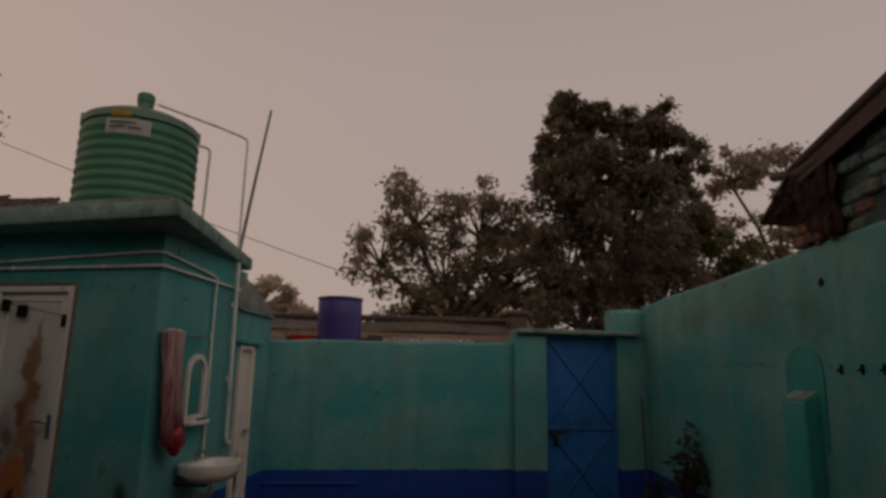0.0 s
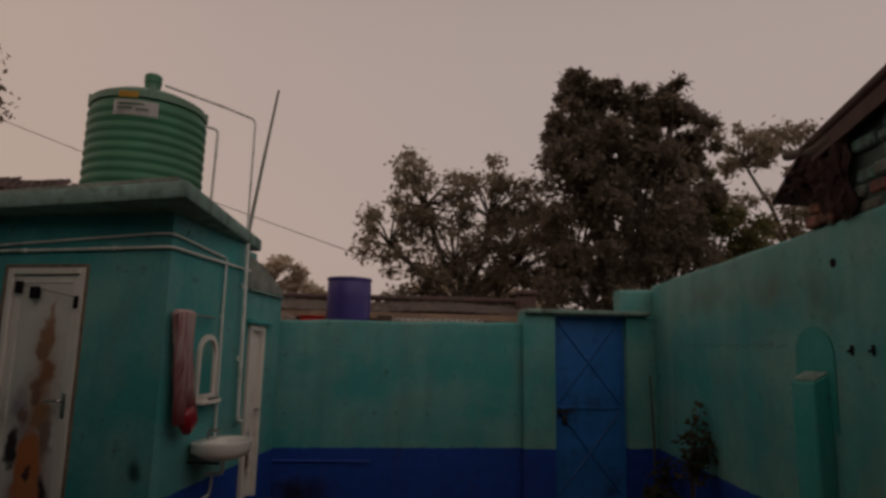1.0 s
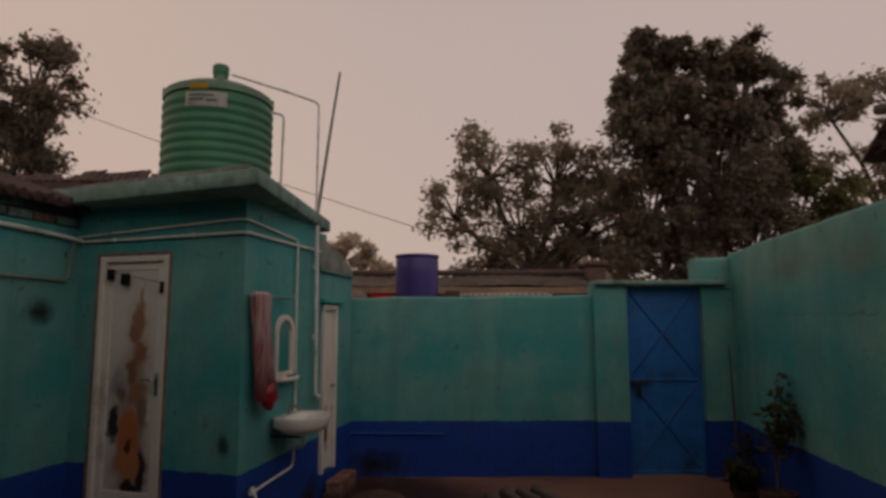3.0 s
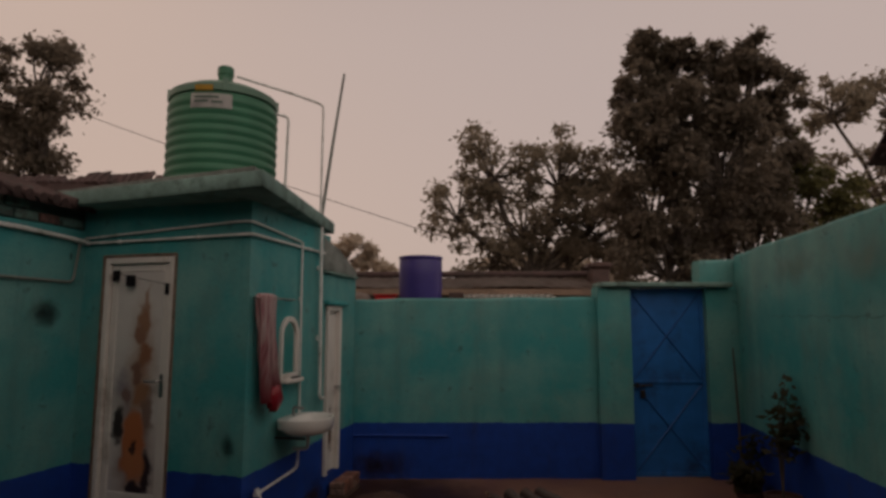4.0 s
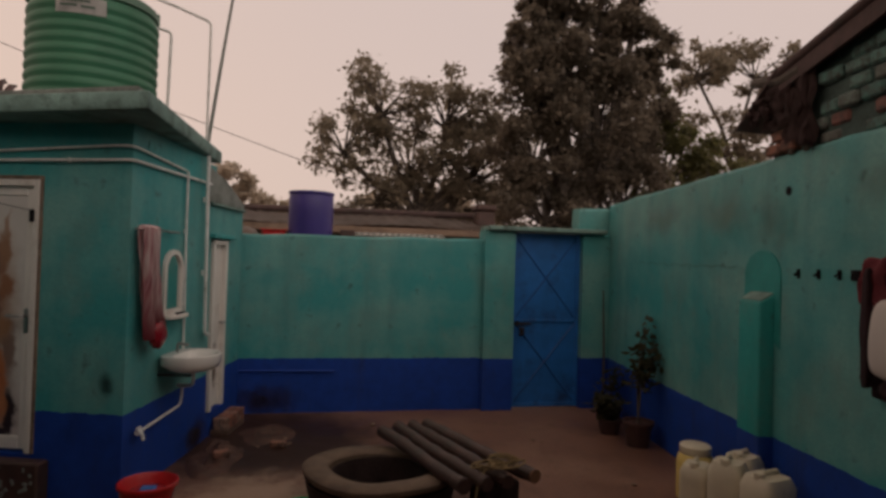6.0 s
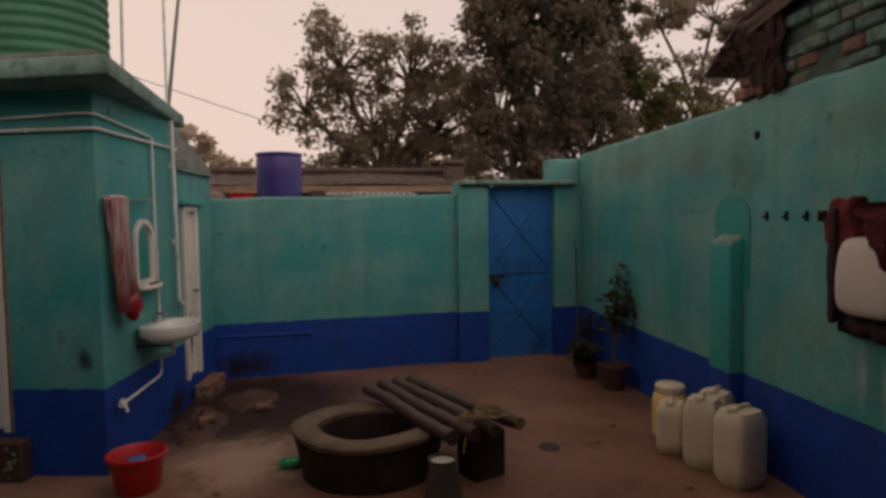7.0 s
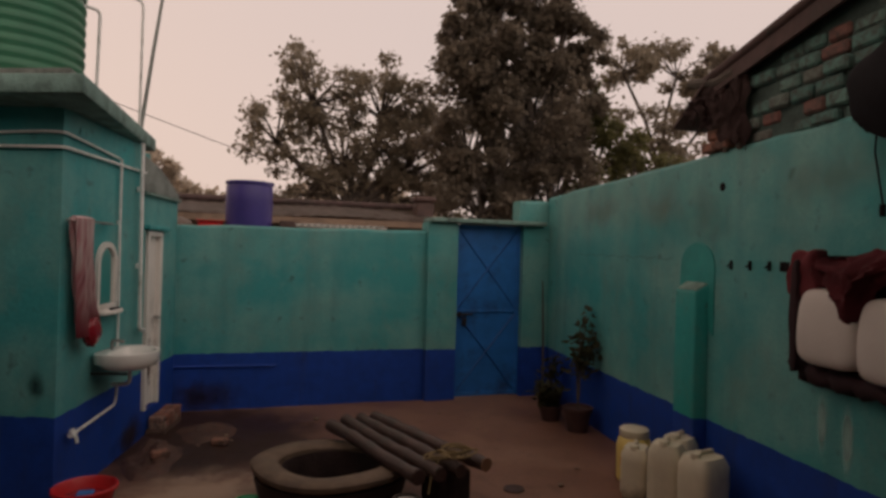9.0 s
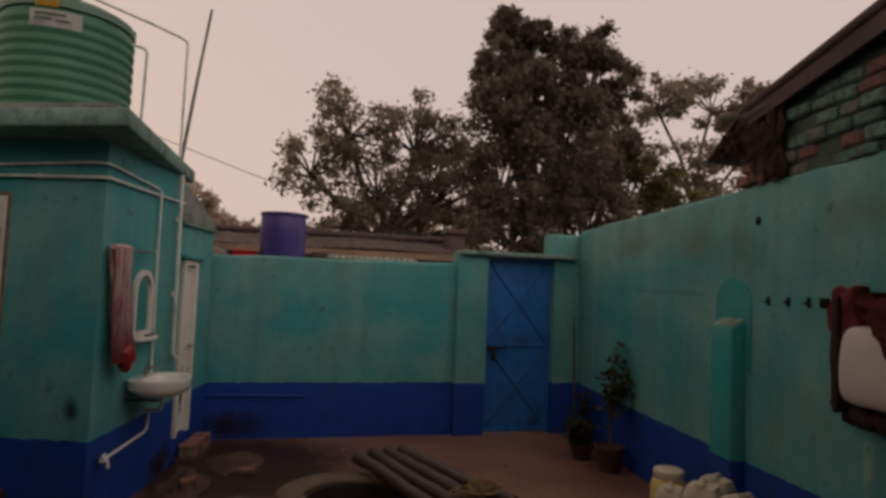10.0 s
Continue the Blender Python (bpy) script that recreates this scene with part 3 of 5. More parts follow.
part("door_handle", settle(tube(bend([(E1 - 0.09, 0.03, 1.05), (E1 - 0.09, -0.03, 1.05), (E1 - 0.19, -0.03, 1.05)], 0.02), 0.009), SIDE, block), M_steel, leaf2, smooth=True)
part("drip_ledge", settle(box((E0 - 0.05, -0.05, EZ1 + 0.01), (E1 + 0.1, 0.005, EZ1 + 0.05), 0.006), SIDE, block), M_teal, block)

M_edge = plain("stained_jamb_edge", (0.22, 0.15, 0.11), 0.8, var=0.4, scale=12, bump=0.5, dirt=(0.10, 0.07, 0.05))
for x0, x1, z0, z1 in ((DX0 - 0.026, DX0 - 0.001, DZ0, DZ1 + 0.024), (DX1 + 0.001, DX1 + 0.022, DZ0, DZ1 + 0.024), (DX0 - 0.001, DX1 + 0.001, DZ1 + 0.002, DZ1 + 0.026)):
    part("jamb_edge", settle(box((x0, -0.014, z0), (x1, 0.006, z1), 0.004), FRONT, block), M_edge, block, "brown stained plaster edge of the doorway")

# threshold step of pebble mosaic below the printed door
step = thing("door_step", FRONT @ At((-0.92, -0.075, 0)), "dark door step faced with pale pebbles", "step")
part("step_body", box((-0.40, -0.045, -0.03), (0.40, 0.072, 0.275), 0.012), M_log, step)
rnd = random.Random(12)
peb = bmesh.new()
bmesh.ops.create_icosphere(peb, subdivisions=1, radius=1.0)
pebble_mesh = bpy.data.meshes.new("pebble")
peb.to_mesh(pebble_mesh)
peb.free()
pebble_mesh.materials.append(M_concrete)
for k in range(60):
    ob = new("pebble", pebble_mesh)
    ob.parent = step
    ob.matrix_basis = Matrix.LocRotScale((rnd.uniform(-0.38, 0.38), -0.045, rnd.uniform(0.02, 0.25)), Euler((0, rnd.uniform(0, 3), 0)), (rnd.uniform(0.012, 0.024), 0.006, rnd.uniform(0.009, 0.016)))

M_step_brick = brick_material("wet_red_step_brick", [(0.0, (0.26, 0.085, 0.055)), (0.6, (0.34, 0.15, 0.10)), (1.0, (0.40, 0.26, 0.20))])
M_wetmud_bed = plain("mud_bedding", (0.10, 0.055, 0.04), 0.8, var=0.4, scale=9, bump=0.8)
# brick step in front of the second door
bstep = thing("brick_step", SIDE @ At((1.90, -0.10, 0)) @ Matrix.Diagonal((0.78, 0.58, 0.95, 1)), "rough step of loose red bricks at the door", "step")
part("step_bed", box((-0.33, -0.13, -0.03), (0.33, 0.165, 0.05), 0.015), M_wetmud_bed, bstep)
for k in range(8):
    for lay in range(2):
        bm = box((-0.32 + 0.08 * k + 0.004, -0.115 - rnd.uniform(0, 0.012), 0.052 + 0.062 * lay), (-0.32 + 0.08 * (k + 1) - 0.006, 0.12, 0.108 + 0.062 * lay + rnd.uniform(0, 0.006)), 0.007)
        part("brick", bm, M_step_brick, bstep)


# ---- pipes on the wash block ----
def pipe_run(name, pts, r, label, frame_m=Matrix(), m=M_pipe, clips=()):
    p0 = frame_m @ Vector(pts[0])
    th = thing(name, At(p0), label, "pipe")
    part("pipe", settle(tube(bend(pts, 0.05), r, 10), frame_m, th), m, th, smooth=True)
    for c in clips:
        a = Vector(c)
        part("pipe_clip", settle(box((a.x - 0.009, a.y - r - 0.003, a.z - r - 0.006), (a.x + 0.009, a.y + r + 0.003, a.z + r + 0.006), 0.004), frame_m, th), M_pipe, th)
    return th


def side_pt(x, y, z):
    return tuple(FRONT.inverted() @ (SIDE @ Vector((x, y, z))))


pipe_run("water_pipe", [(-1.56, -0.022, 2.33), (-0.9, -0.022, 2.335), (0.03, -0.03, 2.345), side_pt(0.5, -0.022, 2.35), side_pt(1.42, -0.022, 2.36)], 0.0105, "white plastic water pipe clipped round the block", FRONT, clips=[(-1.2, -0.02, 2.333), (-0.45, -0.022, 2.34)])
pipe_run("water_pipe", [(-1.56, -0.02, 2.37), (-0.8, -0.02, 2.41), (-0.1, -0.02, 2.445), (0.03, -0.03, 2.44), side_pt(0.45, -0.02, 2.42), side_pt(0.86, -0.02, 2.40)], 0.0085, "sagging white plastic water pipe under the slab", FRONT)
pipe_run("drop_pipe", [(0.87, -0.03, 2.395), (0.87, -0.03, 1.9), (0.895, -0.03, 0.93)], 0.010, "thin white drop pipe to the basin", SIDE, clips=[(0.88, -0.016, 1.9), (0.89, -0.016, 1.3)])
pipe_run("drop_pipe", [(1.24, -0.055, 2.59), (1.26, -0.05, 2.2), (1.30, -0.05, 1.0), (1.40, -0.05, 0.99)], 0.0165, "white drop pipe with an elbow end", SIDE, clips=[(1.26, -0.03, 2.2), (1.28, -0.03, 1.55)])
pipe_run("tap_pipe", [(0.83, -0.06, 0.65), (0.83, -0.05, 0.485), (0.17, -0.05, 0.455)], 0.0105, "white drain pipe with a tap at its end", SIDE)
tap = thing("tap", SIDE @ At((0.15, -0.05, 0.455)) @ Matrix.Scale(0.85, 4), "white plastic bib tap on the low pipe", "tap")
part("tap_body", tube([(0.03, 0, 0), (-0.05, 0, 0)], 0.022, 10), M_pipe, tap, smooth=True)
part("tap_spout", tube(bend([(-0.02, 0, 0), (-0.04, -0.04, -0.01), (-0.045, -0.05, -0.06)], 0.02), 0.014), M_pipe, tap, smooth=True)
part("tap_handle", box((-0.06, -0.008, 0.03), (0.015, 0.008, 0.042), 0.004, tube([(-0.02, 0, 0), (-0.02, 0, 0.035)], 0.008)), M_pipe, tap)

# ---- washbasin, mirror, towel ----
basin = thing("washbasin", SIDE @ At((0.685, -0.02, 0.915)) @ Matrix.Scale(0.92, 4), "white ceramic wall-hung washbasin", "washbasin")
bm = bmesh.new()
rings = []
prof = [(0.30, -0.13), (0.66, -0.125), (0.90, -0.10), (0.985, -0.06), (1.0, 0.0), (0.99, 0.014), (0.95, 0.018), (0.84, 0.010), (0.74, -0.03), (0.5, -0.07), (0.12, -0.08)]
for r, z in prof:
    ring = []
    for j in range(32):
        a = 2 * math.pi * j / 32
        px, py = 0.285 * r * math.cos(a), -0.20 + 0.22 * r * math.sin(a)
        if py > -0.2:
            px, py = 0.285 * r * math.copysign(abs(math.cos(a)) ** 0.45, math.cos(a)), -0.2 + (0.22 if r > 0.9 else 0.15) * min(1.0, r) * abs(math.sin(a)) ** 0.6
        ring.append(bm.verts.new((px, py, z)))
    rings.append(ring)
for a, b in zip(rings, rings[1:]):
    for j in range(32):
        bm.faces.new((a[j], a[(j + 1) % 32], b[(j + 1) % 32], b[j]))
bm.faces.new(rings[0][::-1])
bm.faces.new(rings[-1])
part("bowl", bm, M_ceramic, basin, smooth=True)
part("tap_pillar", tube(bend([(0.0, -0.055, 0.02), (0.0, -0.055, 0.10), (0.0, -0.15, 0.085)], 0.03), 0.013), M_steel, basin, "chrome pillar tap", smooth=True)
part("waste_trap", tube(bend([(0.0, -0.2, -0.13), (0.0, -0.2, -0.26), (0.03, -0.12, -0.27), (0.03, -0.05, -0.27)], 0.04), 0.015), M_pipe, basin, smooth=True)
for sx in (-0.2, 0.2):
    part("bracket", box((sx - 0.01, -0.26, -0.15), (sx + 0.01, 0.018, -0.13), 0.003), M_iron, basin)

mir = thing("mirror", SIDE @ At((0.685, 0.0, 1.49)), "arched mirror in a white plastic frame with a shelf", "mirror")


def arch(w, h, n=14):
    pts = [(-w, -h), (w, -h)]
    for k in range(n + 1):
        a = math.pi * k / n
        pts.append((w * math.cos(a), h - w * 0.9 + w * 0.9 * math.sin(a)))
    return pts


bm = bmesh.new()
oa, ia = arch(0.172, 0.255), arch(0.134, 0.215)
vo = [[bm.verts.new((x, y, z)) for x, z in oa] for y in (-0.003, -0.028)]
vi = [[bm.verts.new((x, y, z)) for x, z in ia] for y in (-0.003, -0.028)]
for k in range(len(oa)):
    j = (k + 1) % len(oa)
    bm.faces.new((vo[1][k], vo[1][j], vi[1][j], vi[1][k]))
    bm.faces.new((vo[0][k], vo[0][j], vo[1][j], vo[1][k]))
    bm.faces.new((vi[0][k], vi[0][j], vi[1][j], vi[1][k]))
part("mirror_frame", bm, M_white, mir)
bm = bmesh.new()
bm.faces.new([bm.verts.new((x, -0.012, z)) for x, z in arch(0.137, 0.218)])
part("glass", bm, M_mirror, mir, "silvered glass")
bm = prism([(-0.19, -0.003), (-0.17, -0.08), (-0.08, -0.11), (0.08, -0.11), (0.17, -0.08), (0.19, -0.003)], -0.283, -0.257, bevel=0.006)
part("shelf", bm, M_white, mir, smooth=True)
razor = whole("comb", box((-0.07, -0.015, 0), (0.07, 0.015, 0.012), 0.004), M_black, SIDE @ At((0.74, -0.06, 1.235)), "dark plastic comb on the mirror shelf", "comb")

rail = thing("towel_rail", SIDE @ At((0.35, 0, 1.88)), "thin steel towel rail on the teal wall", "towel rail")
part("rail_bar", tube([(-0.31, -0.065, 0), (0.30, -0.065, 0)], 0.008), M_steel, rail, smooth=True)
for sx in (-0.28, 0.27):
    part("rail_bracket", tube([(sx, 0.0, 0), (sx, -0.065, 0)], 0.009), M_steel, rail, smooth=True)


def hanging_cloth(x0, x1, top, bottom, y, folds, amp, taper, nx=26, nz=26, thick=0.006, seed=0):
    rnd2 = random.Random(seed)
    ph = rnd2.uniform(0, 6)
    bm = bmesh.new()
    g = []
    for j in range(nz + 1):
        v = j / nz
        row = []
        for i in range(nx + 1):
            u = i / nx
            squeeze = 1 - taper * v
            x = (x0 + x1) / 2 + (x1 - x0) * (u - 0.5) * squeeze + 0.03 * v * v
            yy = y + amp * math.sin(folds * 2 * math.pi * u + ph + 1.2 * v) * (0.4 + 0.6 * v)
            row.append(bm.verts.new((x, yy, top + (bottom - top) * v + 0.015 * math.sin(7 * u + ph) * v)))
        g.append(row)
    for j in range(nz):
        for i in range(nx):
            bm.faces.new((g[j][i], g[j][i + 1], g[j + 1][i + 1], g[j + 1][i]))
    bmesh.ops.solidify(bm, geom=bm.faces[:], thickness=thick)
    return bm


def towel_material():
    """Thin cotton woven in pink, white and wine-red stripes, the dye run together and deepest at the wet end."""
    m, n, l, b = node_mat("striped_pink_cotton")
    weave = noise_node(n, l, 1.0, 3.0, 0.6, (34.0, 2.0, 1.6))
    fine = noise_node(n, l, 160.0, 2.0)
    c = ramp_node(n, l, weave, [(0.28, (0.20, 0.04, 0.055)), (0.38, (0.56, 0.24, 0.27)), (0.50, (0.70, 0.48, 0.48)), (0.62, (0.80, 0.68, 0.66))])
    tc = n.new("ShaderNodeTexCoord")
    sp = n.new("ShaderNodeSeparateXYZ")
    l.new(tc.outputs["Object"], sp.inputs[0])
    wet = soft_mask(n, l, sp.outputs[2], -0.80, -0.42)
    c = mix_node(n, l, wet, c, (0.30, 0.045, 0.065))
    l.new(c, b.inputs["Base Color"])
    b.inputs["Roughness"].default_value = 0.9
    bump_node(n, l, b, fine, 0.4)
    return m


M_towel = towel_material()
towel = thing("towel", SIDE @ At((0.14, -0.065, 1.885)), "faded pink striped cotton towel hung over the rail", "towel")


def twisted_towel(half, length, y, seed, nx=30, nz=34):
    """A towel bunched on the rail, its folds deepening downwards and the end drawn aside into a knot."""
    bm = bmesh.new()
    g = []
    for j in range(nz + 1):
        v = j / nz
        row = []
        for i in range(nx + 1):
            u = i / nx * 2 - 1
            w = half * (1 - 0.22 * math.sin(math.pi * min(1.0, v * 1.1)) + 0.25 * max(0.0, v - 0.8))
            x = u * w + 0.10 * v * v + 0.012 * noise.noise(Vector((u * 2, v * 4, seed)))
            fold = 0.022 * math.sin(7.5 * u + seed + 0.9 * v) + 0.014 * math.sin(15 * u + 2 * seed - 1.4 * v) + 0.02 * noise.noise(Vector((u * 3, v * 3, seed)))
            row.append(bm.verts.new((x, y - 0.012 * (1 - u * u) + fold * (0.3 + 0.7 * v), 0.012 - length * v + 0.03 * v * noise.noise(Vector((u * 2.5, seed, 1.0))))))
        g.append(row)
    for j in range(nz):
        for i in range(nx):
            bm.faces.new((g[j][i], g[j][i + 1], g[j + 1][i + 1], g[j + 1][i]))
    bmesh.ops.solidify(bm, geom=bm.faces[:], thickness=0.006)
    return bm


part("front_fold", twisted_towel(0.125, 0.80, -0.03, 2.0), M_towel, towel, smooth=True)
part("back_fold", twisted_towel(0.115, 0.70, 0.025, 5.0), M_towel, towel, smooth=True)
part("rail_fold", tube([(-0.12, -0.004, 0.006), (0.0, -0.006, 0.010), (0.12, -0.004, 0.006)], 0.018, 10), M_towel, towel, smooth=True)
bag = thing("red_bag", SIDE @ At((0.265, -0.10, 1.09)) @ Matrix.Scale(0.82, 4), "shiny red plastic bag hanging below the towel", "bag")
bm = bmesh.new()
bmesh.ops.create_icosphere(bm, subdivisions=3, radius=1.0)
for v in bm.verts:
    d = 1 + 0.16 * noise.noise(v.co * 3.0)
    v.co = Vector((v.co.x * 0.125 * d, v.co.y * 0.06 * d, v.co.z * 0.125 * d + 0.04))
part("bag_body", bm, M_redglass, bag, smooth=True)
part("bag_neck", tube([(0, 0, 0.11), (-0.02, 0, 0.17), (-0.04, 0.01, 0.30)], 0.02, 8, radii=[0.05, 0.022, 0.012]), M_redglass, bag, smooth=True)

# ---- tank and roof plumbing ----
tank = thing("water_tank", At((-2.135, 4.70, 2.777)) @ Matrix.Diagonal((0.91, 0.91, 0.97, 1)), "ribbed green plastic water tank on the flat roof", "water tank")
prof = [(0.46, 0.0), (0.525, 0.015)]
for k in range(10):
    z = 0.04 + k * 0.091
    prof += [(0.530, z), (0.546, z + 0.020), (0.549, z + 0.042), (0.544, z + 0.062), (0.530, z + 0.078)]
prof += [(0.525, 0.97), (0.50, 0.99)]
part("tank_body", lathe(prof, 48), M_tank, tank, smooth=True)
part("tank_shoulder", lathe([(0.500, 0.988), (0.535, 0.992), (0.535, 1.055), (0.505, 1.075), (0.40, 1.125), (0.25, 1.155), (0.14, 1.165), (0.13, 1.165)], 48), M_tank_top, tank, "sun-faded green tank shoulder", smooth=True)
part("tank_lid", lathe([(0.12, 1.163), (0.078, 1.17), (0.076, 1.31), (0.084, 1.315), (0.084, 1.385), (0.07, 1.40), (0.02, 1.403)], 24), M_tank, tank, smooth=True)
for a in (20, 200, 290):
    c, s_ = math.cos(radians(a)), math.sin(radians(a))
    part("lifting_lug", settle(box((-0.03, 0.515, 0.98), (0.03, 0.55, 1.10), 0.006), tank.matrix_world @ Matrix.Rotation(radians(a - 90), 4, 'Z'), tank), M_tank_top, tank)


def curved_sticker(a0, a1, z0, z1, r, n=12):
    bm = bmesh.new()
    rows = [[bm.verts.new((rr * math.cos(a), rr * math.sin(a), z)) for rr in (r,) for a in [a0 + (a1 - a0) * k / n for k in range(n + 1)]] for z in (z0, z1)]
    for k in range(n):
        bm.faces.new((rows[0][k], rows[0][k + 1], rows[1][k + 1], rows[1][k]))
    bmesh.ops.solidify(bm, geom=bm.faces[:], thickness=0.002)
    return bm


part("sticker", curved_sticker(radians(-104), radians(-63), 0.81, 0.945, 0.5535), M_sticker, tank, "white maker's sticker, faded", smooth=True)
for k, (a0, a1, z) in enumerate(((-100, -76, 0.90), (-100, -86, 0.86), (-83, -72, 0.855))):
    part("sticker_bar", curved_sticker(radians(a0), radians(a1), z, z + 0.018, 0.5575), M_tank_top, tank)
part("badge", curved_sticker(radians(-101), radians(-82), 0.975, 1.03, 0.5375), M_label_y, tank, "yellow maker's badge")

pipe_run("vent_pipe", [(-2.02, 4.68, 4.04), (-1.53, 5.03, 3.99), (-1.28, 5.18, 3.94), (-1.285, 5.19, 2.72)], 0.012, "thin white fill pipe from tank lid to roof")
pipe_run("outlet_pipe", [(-1.70, 4.82, 3.72), (-1.57, 4.91, 3.72), (-1.59, 4.92, 2.775)], 0.013, "thin white outlet pipe beside the tank")
pole = thing("roof_pole", At((-1.285, 5.22, 2.722)), "leaning slim bamboo pole on the roof edge", "pole")
part("pole_shaft", tube([(0, 0, 0), (0.07, 0.18, 0.85), (0.15, 0.36, 1.72)], 0.016, 8, radii=[0.018, 0.017, 0.013]), M_concrete, pole, smooth=True)

# ---- gate ----
gate = thing("gate", BACK @ At((2.07, 0.05, 0)), "blue painted sheet-steel gate, closed", "gate")
GW, GH = 0.86, 2.07
part("gate_sheet", box((0.012, 0.0, 0.02), (GW - 0.012, 0.012, GH), 0.002), M_gate, gate)
for lo, hi in (((0.004, -0.022, 0.012), (0.044, -0.001, GH + 0.01)), ((GW - 0.044, -0.022, 0.012), (GW - 0.004, -0.001, GH + 0.01)), ((0.045, -0.022, GH - 0.03), (GW - 0.045, -0.001, GH + 0.01)), ((0.045, -0.022, 0.012), (GW - 0.045, -0.001, 0.052)), ((0.045, -0.018, 1.02), (GW - 0.045, -0.001, 1.05))):
    part("gate_rail", box(lo, hi, 0.003), M_gate, gate)
for k, (a, b) in enumerate((((0.06, GH - 0.06), (GW - 0.06, 1.08)), ((GW - 0.06, GH - 0.06), (0.06, 1.08)), ((0.06, 1.0), (GW - 0.06, 0.08)), ((GW - 0.06, 1.0), (0.06, 0.08)))):
    part("gate_brace", tube([(a[0], -0.006 - 0.004 * (k % 2), a[1]), (b[0], -0.006 - 0.004 * (k % 2), b[1])], 0.009, 4), M_gate_dark, gate)
bolt = part("bolt", tube([(0.02, -0.035, 1.0), (0.24, -0.035, 1.0)], 0.011), M_iron, gate, "dark iron slide bolt")
part("bolt_keeper", box((0.06, -0.045, 0.97), (0.09, -0.019, 1.03), 0.003), M_iron, bolt)
part("padlock", box((0.10, -0.05, 0.86), (0.16, -0.025, 0.95), 0.008), M_iron, bolt)
part("bolt_hasp", tube(bend([(0.11, -0.037, 0.95), (0.11, -0.037, 0.985), (0.15, -0.037, 0.985), (0.15, -0.037, 0.95)], 0.015), 0.005), M_iron, bolt)

stick = whole("stick", tube([(0, 0, 0), (0.01, 0.03, 0.7), (0.0, 0.06, 1.42)], 0.012, 7, radii=[0.014, 0.012, 0.008]), M_bark, BACK @ At((3.19, -0.14, 0)), "thin dark stick leaning in the wall corner", "stick", smooth=True)

# ---- east wall: pipe casing, patch, pegs, hanging things ----
M_casing = wall_paint("fresh_teal_casing_paint", (0.025, 0.31, 0.29), BLUE, 0.60, (0.05, 0.35, 0.32))
casing = thing("pipe_casing", RIGHT @ At((3.26, 0, 0)) @ Matrix.Diagonal((0.84, 1, 1, 1)), "teal plastered pipe casing against the yard wall", "casing")
bm = bmesh.new()
pr = [(-0.175, 0.0), (-0.155, -0.10), (0.155, -0.10), (0.175, 0.0)]
prism(pr, -0.03, [1.56, 1.50, 1.50, 1.56], bm, 0.012)
part("casing_body", bm, M_casing, casing, smooth=True)
part("casing_top", prism([(-0.16, -0.004), (-0.142, -0.09), (0.142, -0.09), (0.16, -0.004)], 1.512, [1.572, 1.517, 1.517, 1.572]), M_slab, casing, "pale worn cap")
bm = bmesh.new()
outline = [(-0.19, 1.5), (0.235, 1.2)] + [(0.025 + 0.215 * math.cos(math.pi * k / 12), 1.68 + 0.18 * math.sin(math.pi * k / 12)) for k in range(13)]
front_v = [bm.verts.new((x, -0.006, z)) for x, z in outline]
back_v = [bm.verts.new((x, 0.012, z)) for x, z in outline]
bm.faces.new(front_v)
for k in range(len(outline)):
    j = (k + 1) % len(outline)
    bm.faces.new((front_v[k], front_v[j], back_v[j], back_v[k]))
bm.faces.new(back_v[::-1])
whole("paint_patch", bm, plain("fresh_teal_paint", (0.022, 0.27, 0.25), 0.6, var=0.2, scale=5, bump=0.4), RIGHT @ At((3.23, -0.002, 0)), "fresh darker teal paint patch on the wall", "patch", kind="structure")
for k, x in enumerate((3.65, 3.84, 4.02, 4.15)):
    peg = thing("wall_peg", RIGHT @ At((x, 0, 1.705)), "small dark wall peg on a thin board" if k < 3 else "wider dark wall peg holding a cloth loop", "peg", "row of wall pegs")
    w = 0.012 if k < 3 else 0.035
    part("peg_plate", box((-w, -0.012, -0.03), (w, 0.0, 0.03), 0.003), M_black, peg)
    part("peg_hook", tube(bend([(0, -0.008, 0.012), (0, -0.03, -0.012), (0, -0.034, -0.002)], 0.008), 0.006), M_black, peg, smooth=True)
bm = lathe([(0.034, -0.012), (0.03, 0.0), (0.012, 0.004)], 14)
bm.transform(Matrix.Rotation(radians(90), 4, 'X'))
whole("wall_socket_hole", bm, M_black, RIGHT @ At((3.53, -0.003, 2.245)), "small dark broken hole in the plaster", "hole", kind="structure")


def puffed(w, h, d, seed, open_top=0.0):
    """A rounded, swollen rectangular shell."""
    bm = bmesh.new()
    bmesh.ops.create_cube(bm, size=2.0)
    bmesh.ops.subdivide_edges(bm, edges=bm.edges[:], cuts=9, use_grid_fill=True)
    for v in bm.verts:
        p = Vector(v.co)
        s = Vector([math.copysign(abs(c) ** 1.0, c) for c in p])
        r = (abs(s.x) ** 5 + abs(s.y) ** 5 + abs(s.z) ** 5) ** (1 / 5)
        s /= r
        s = s * (1 + 0.02 * noise.noise(s * 2.2 + Vector((seed, 0, 0))))
        v.co = Vector((s.x * w / 2 * (1 - 0.06 * s.z), s.y * d / 2 * (1 - 0.2 * max(0, s.z)), s.z * h / 2))
    return bm


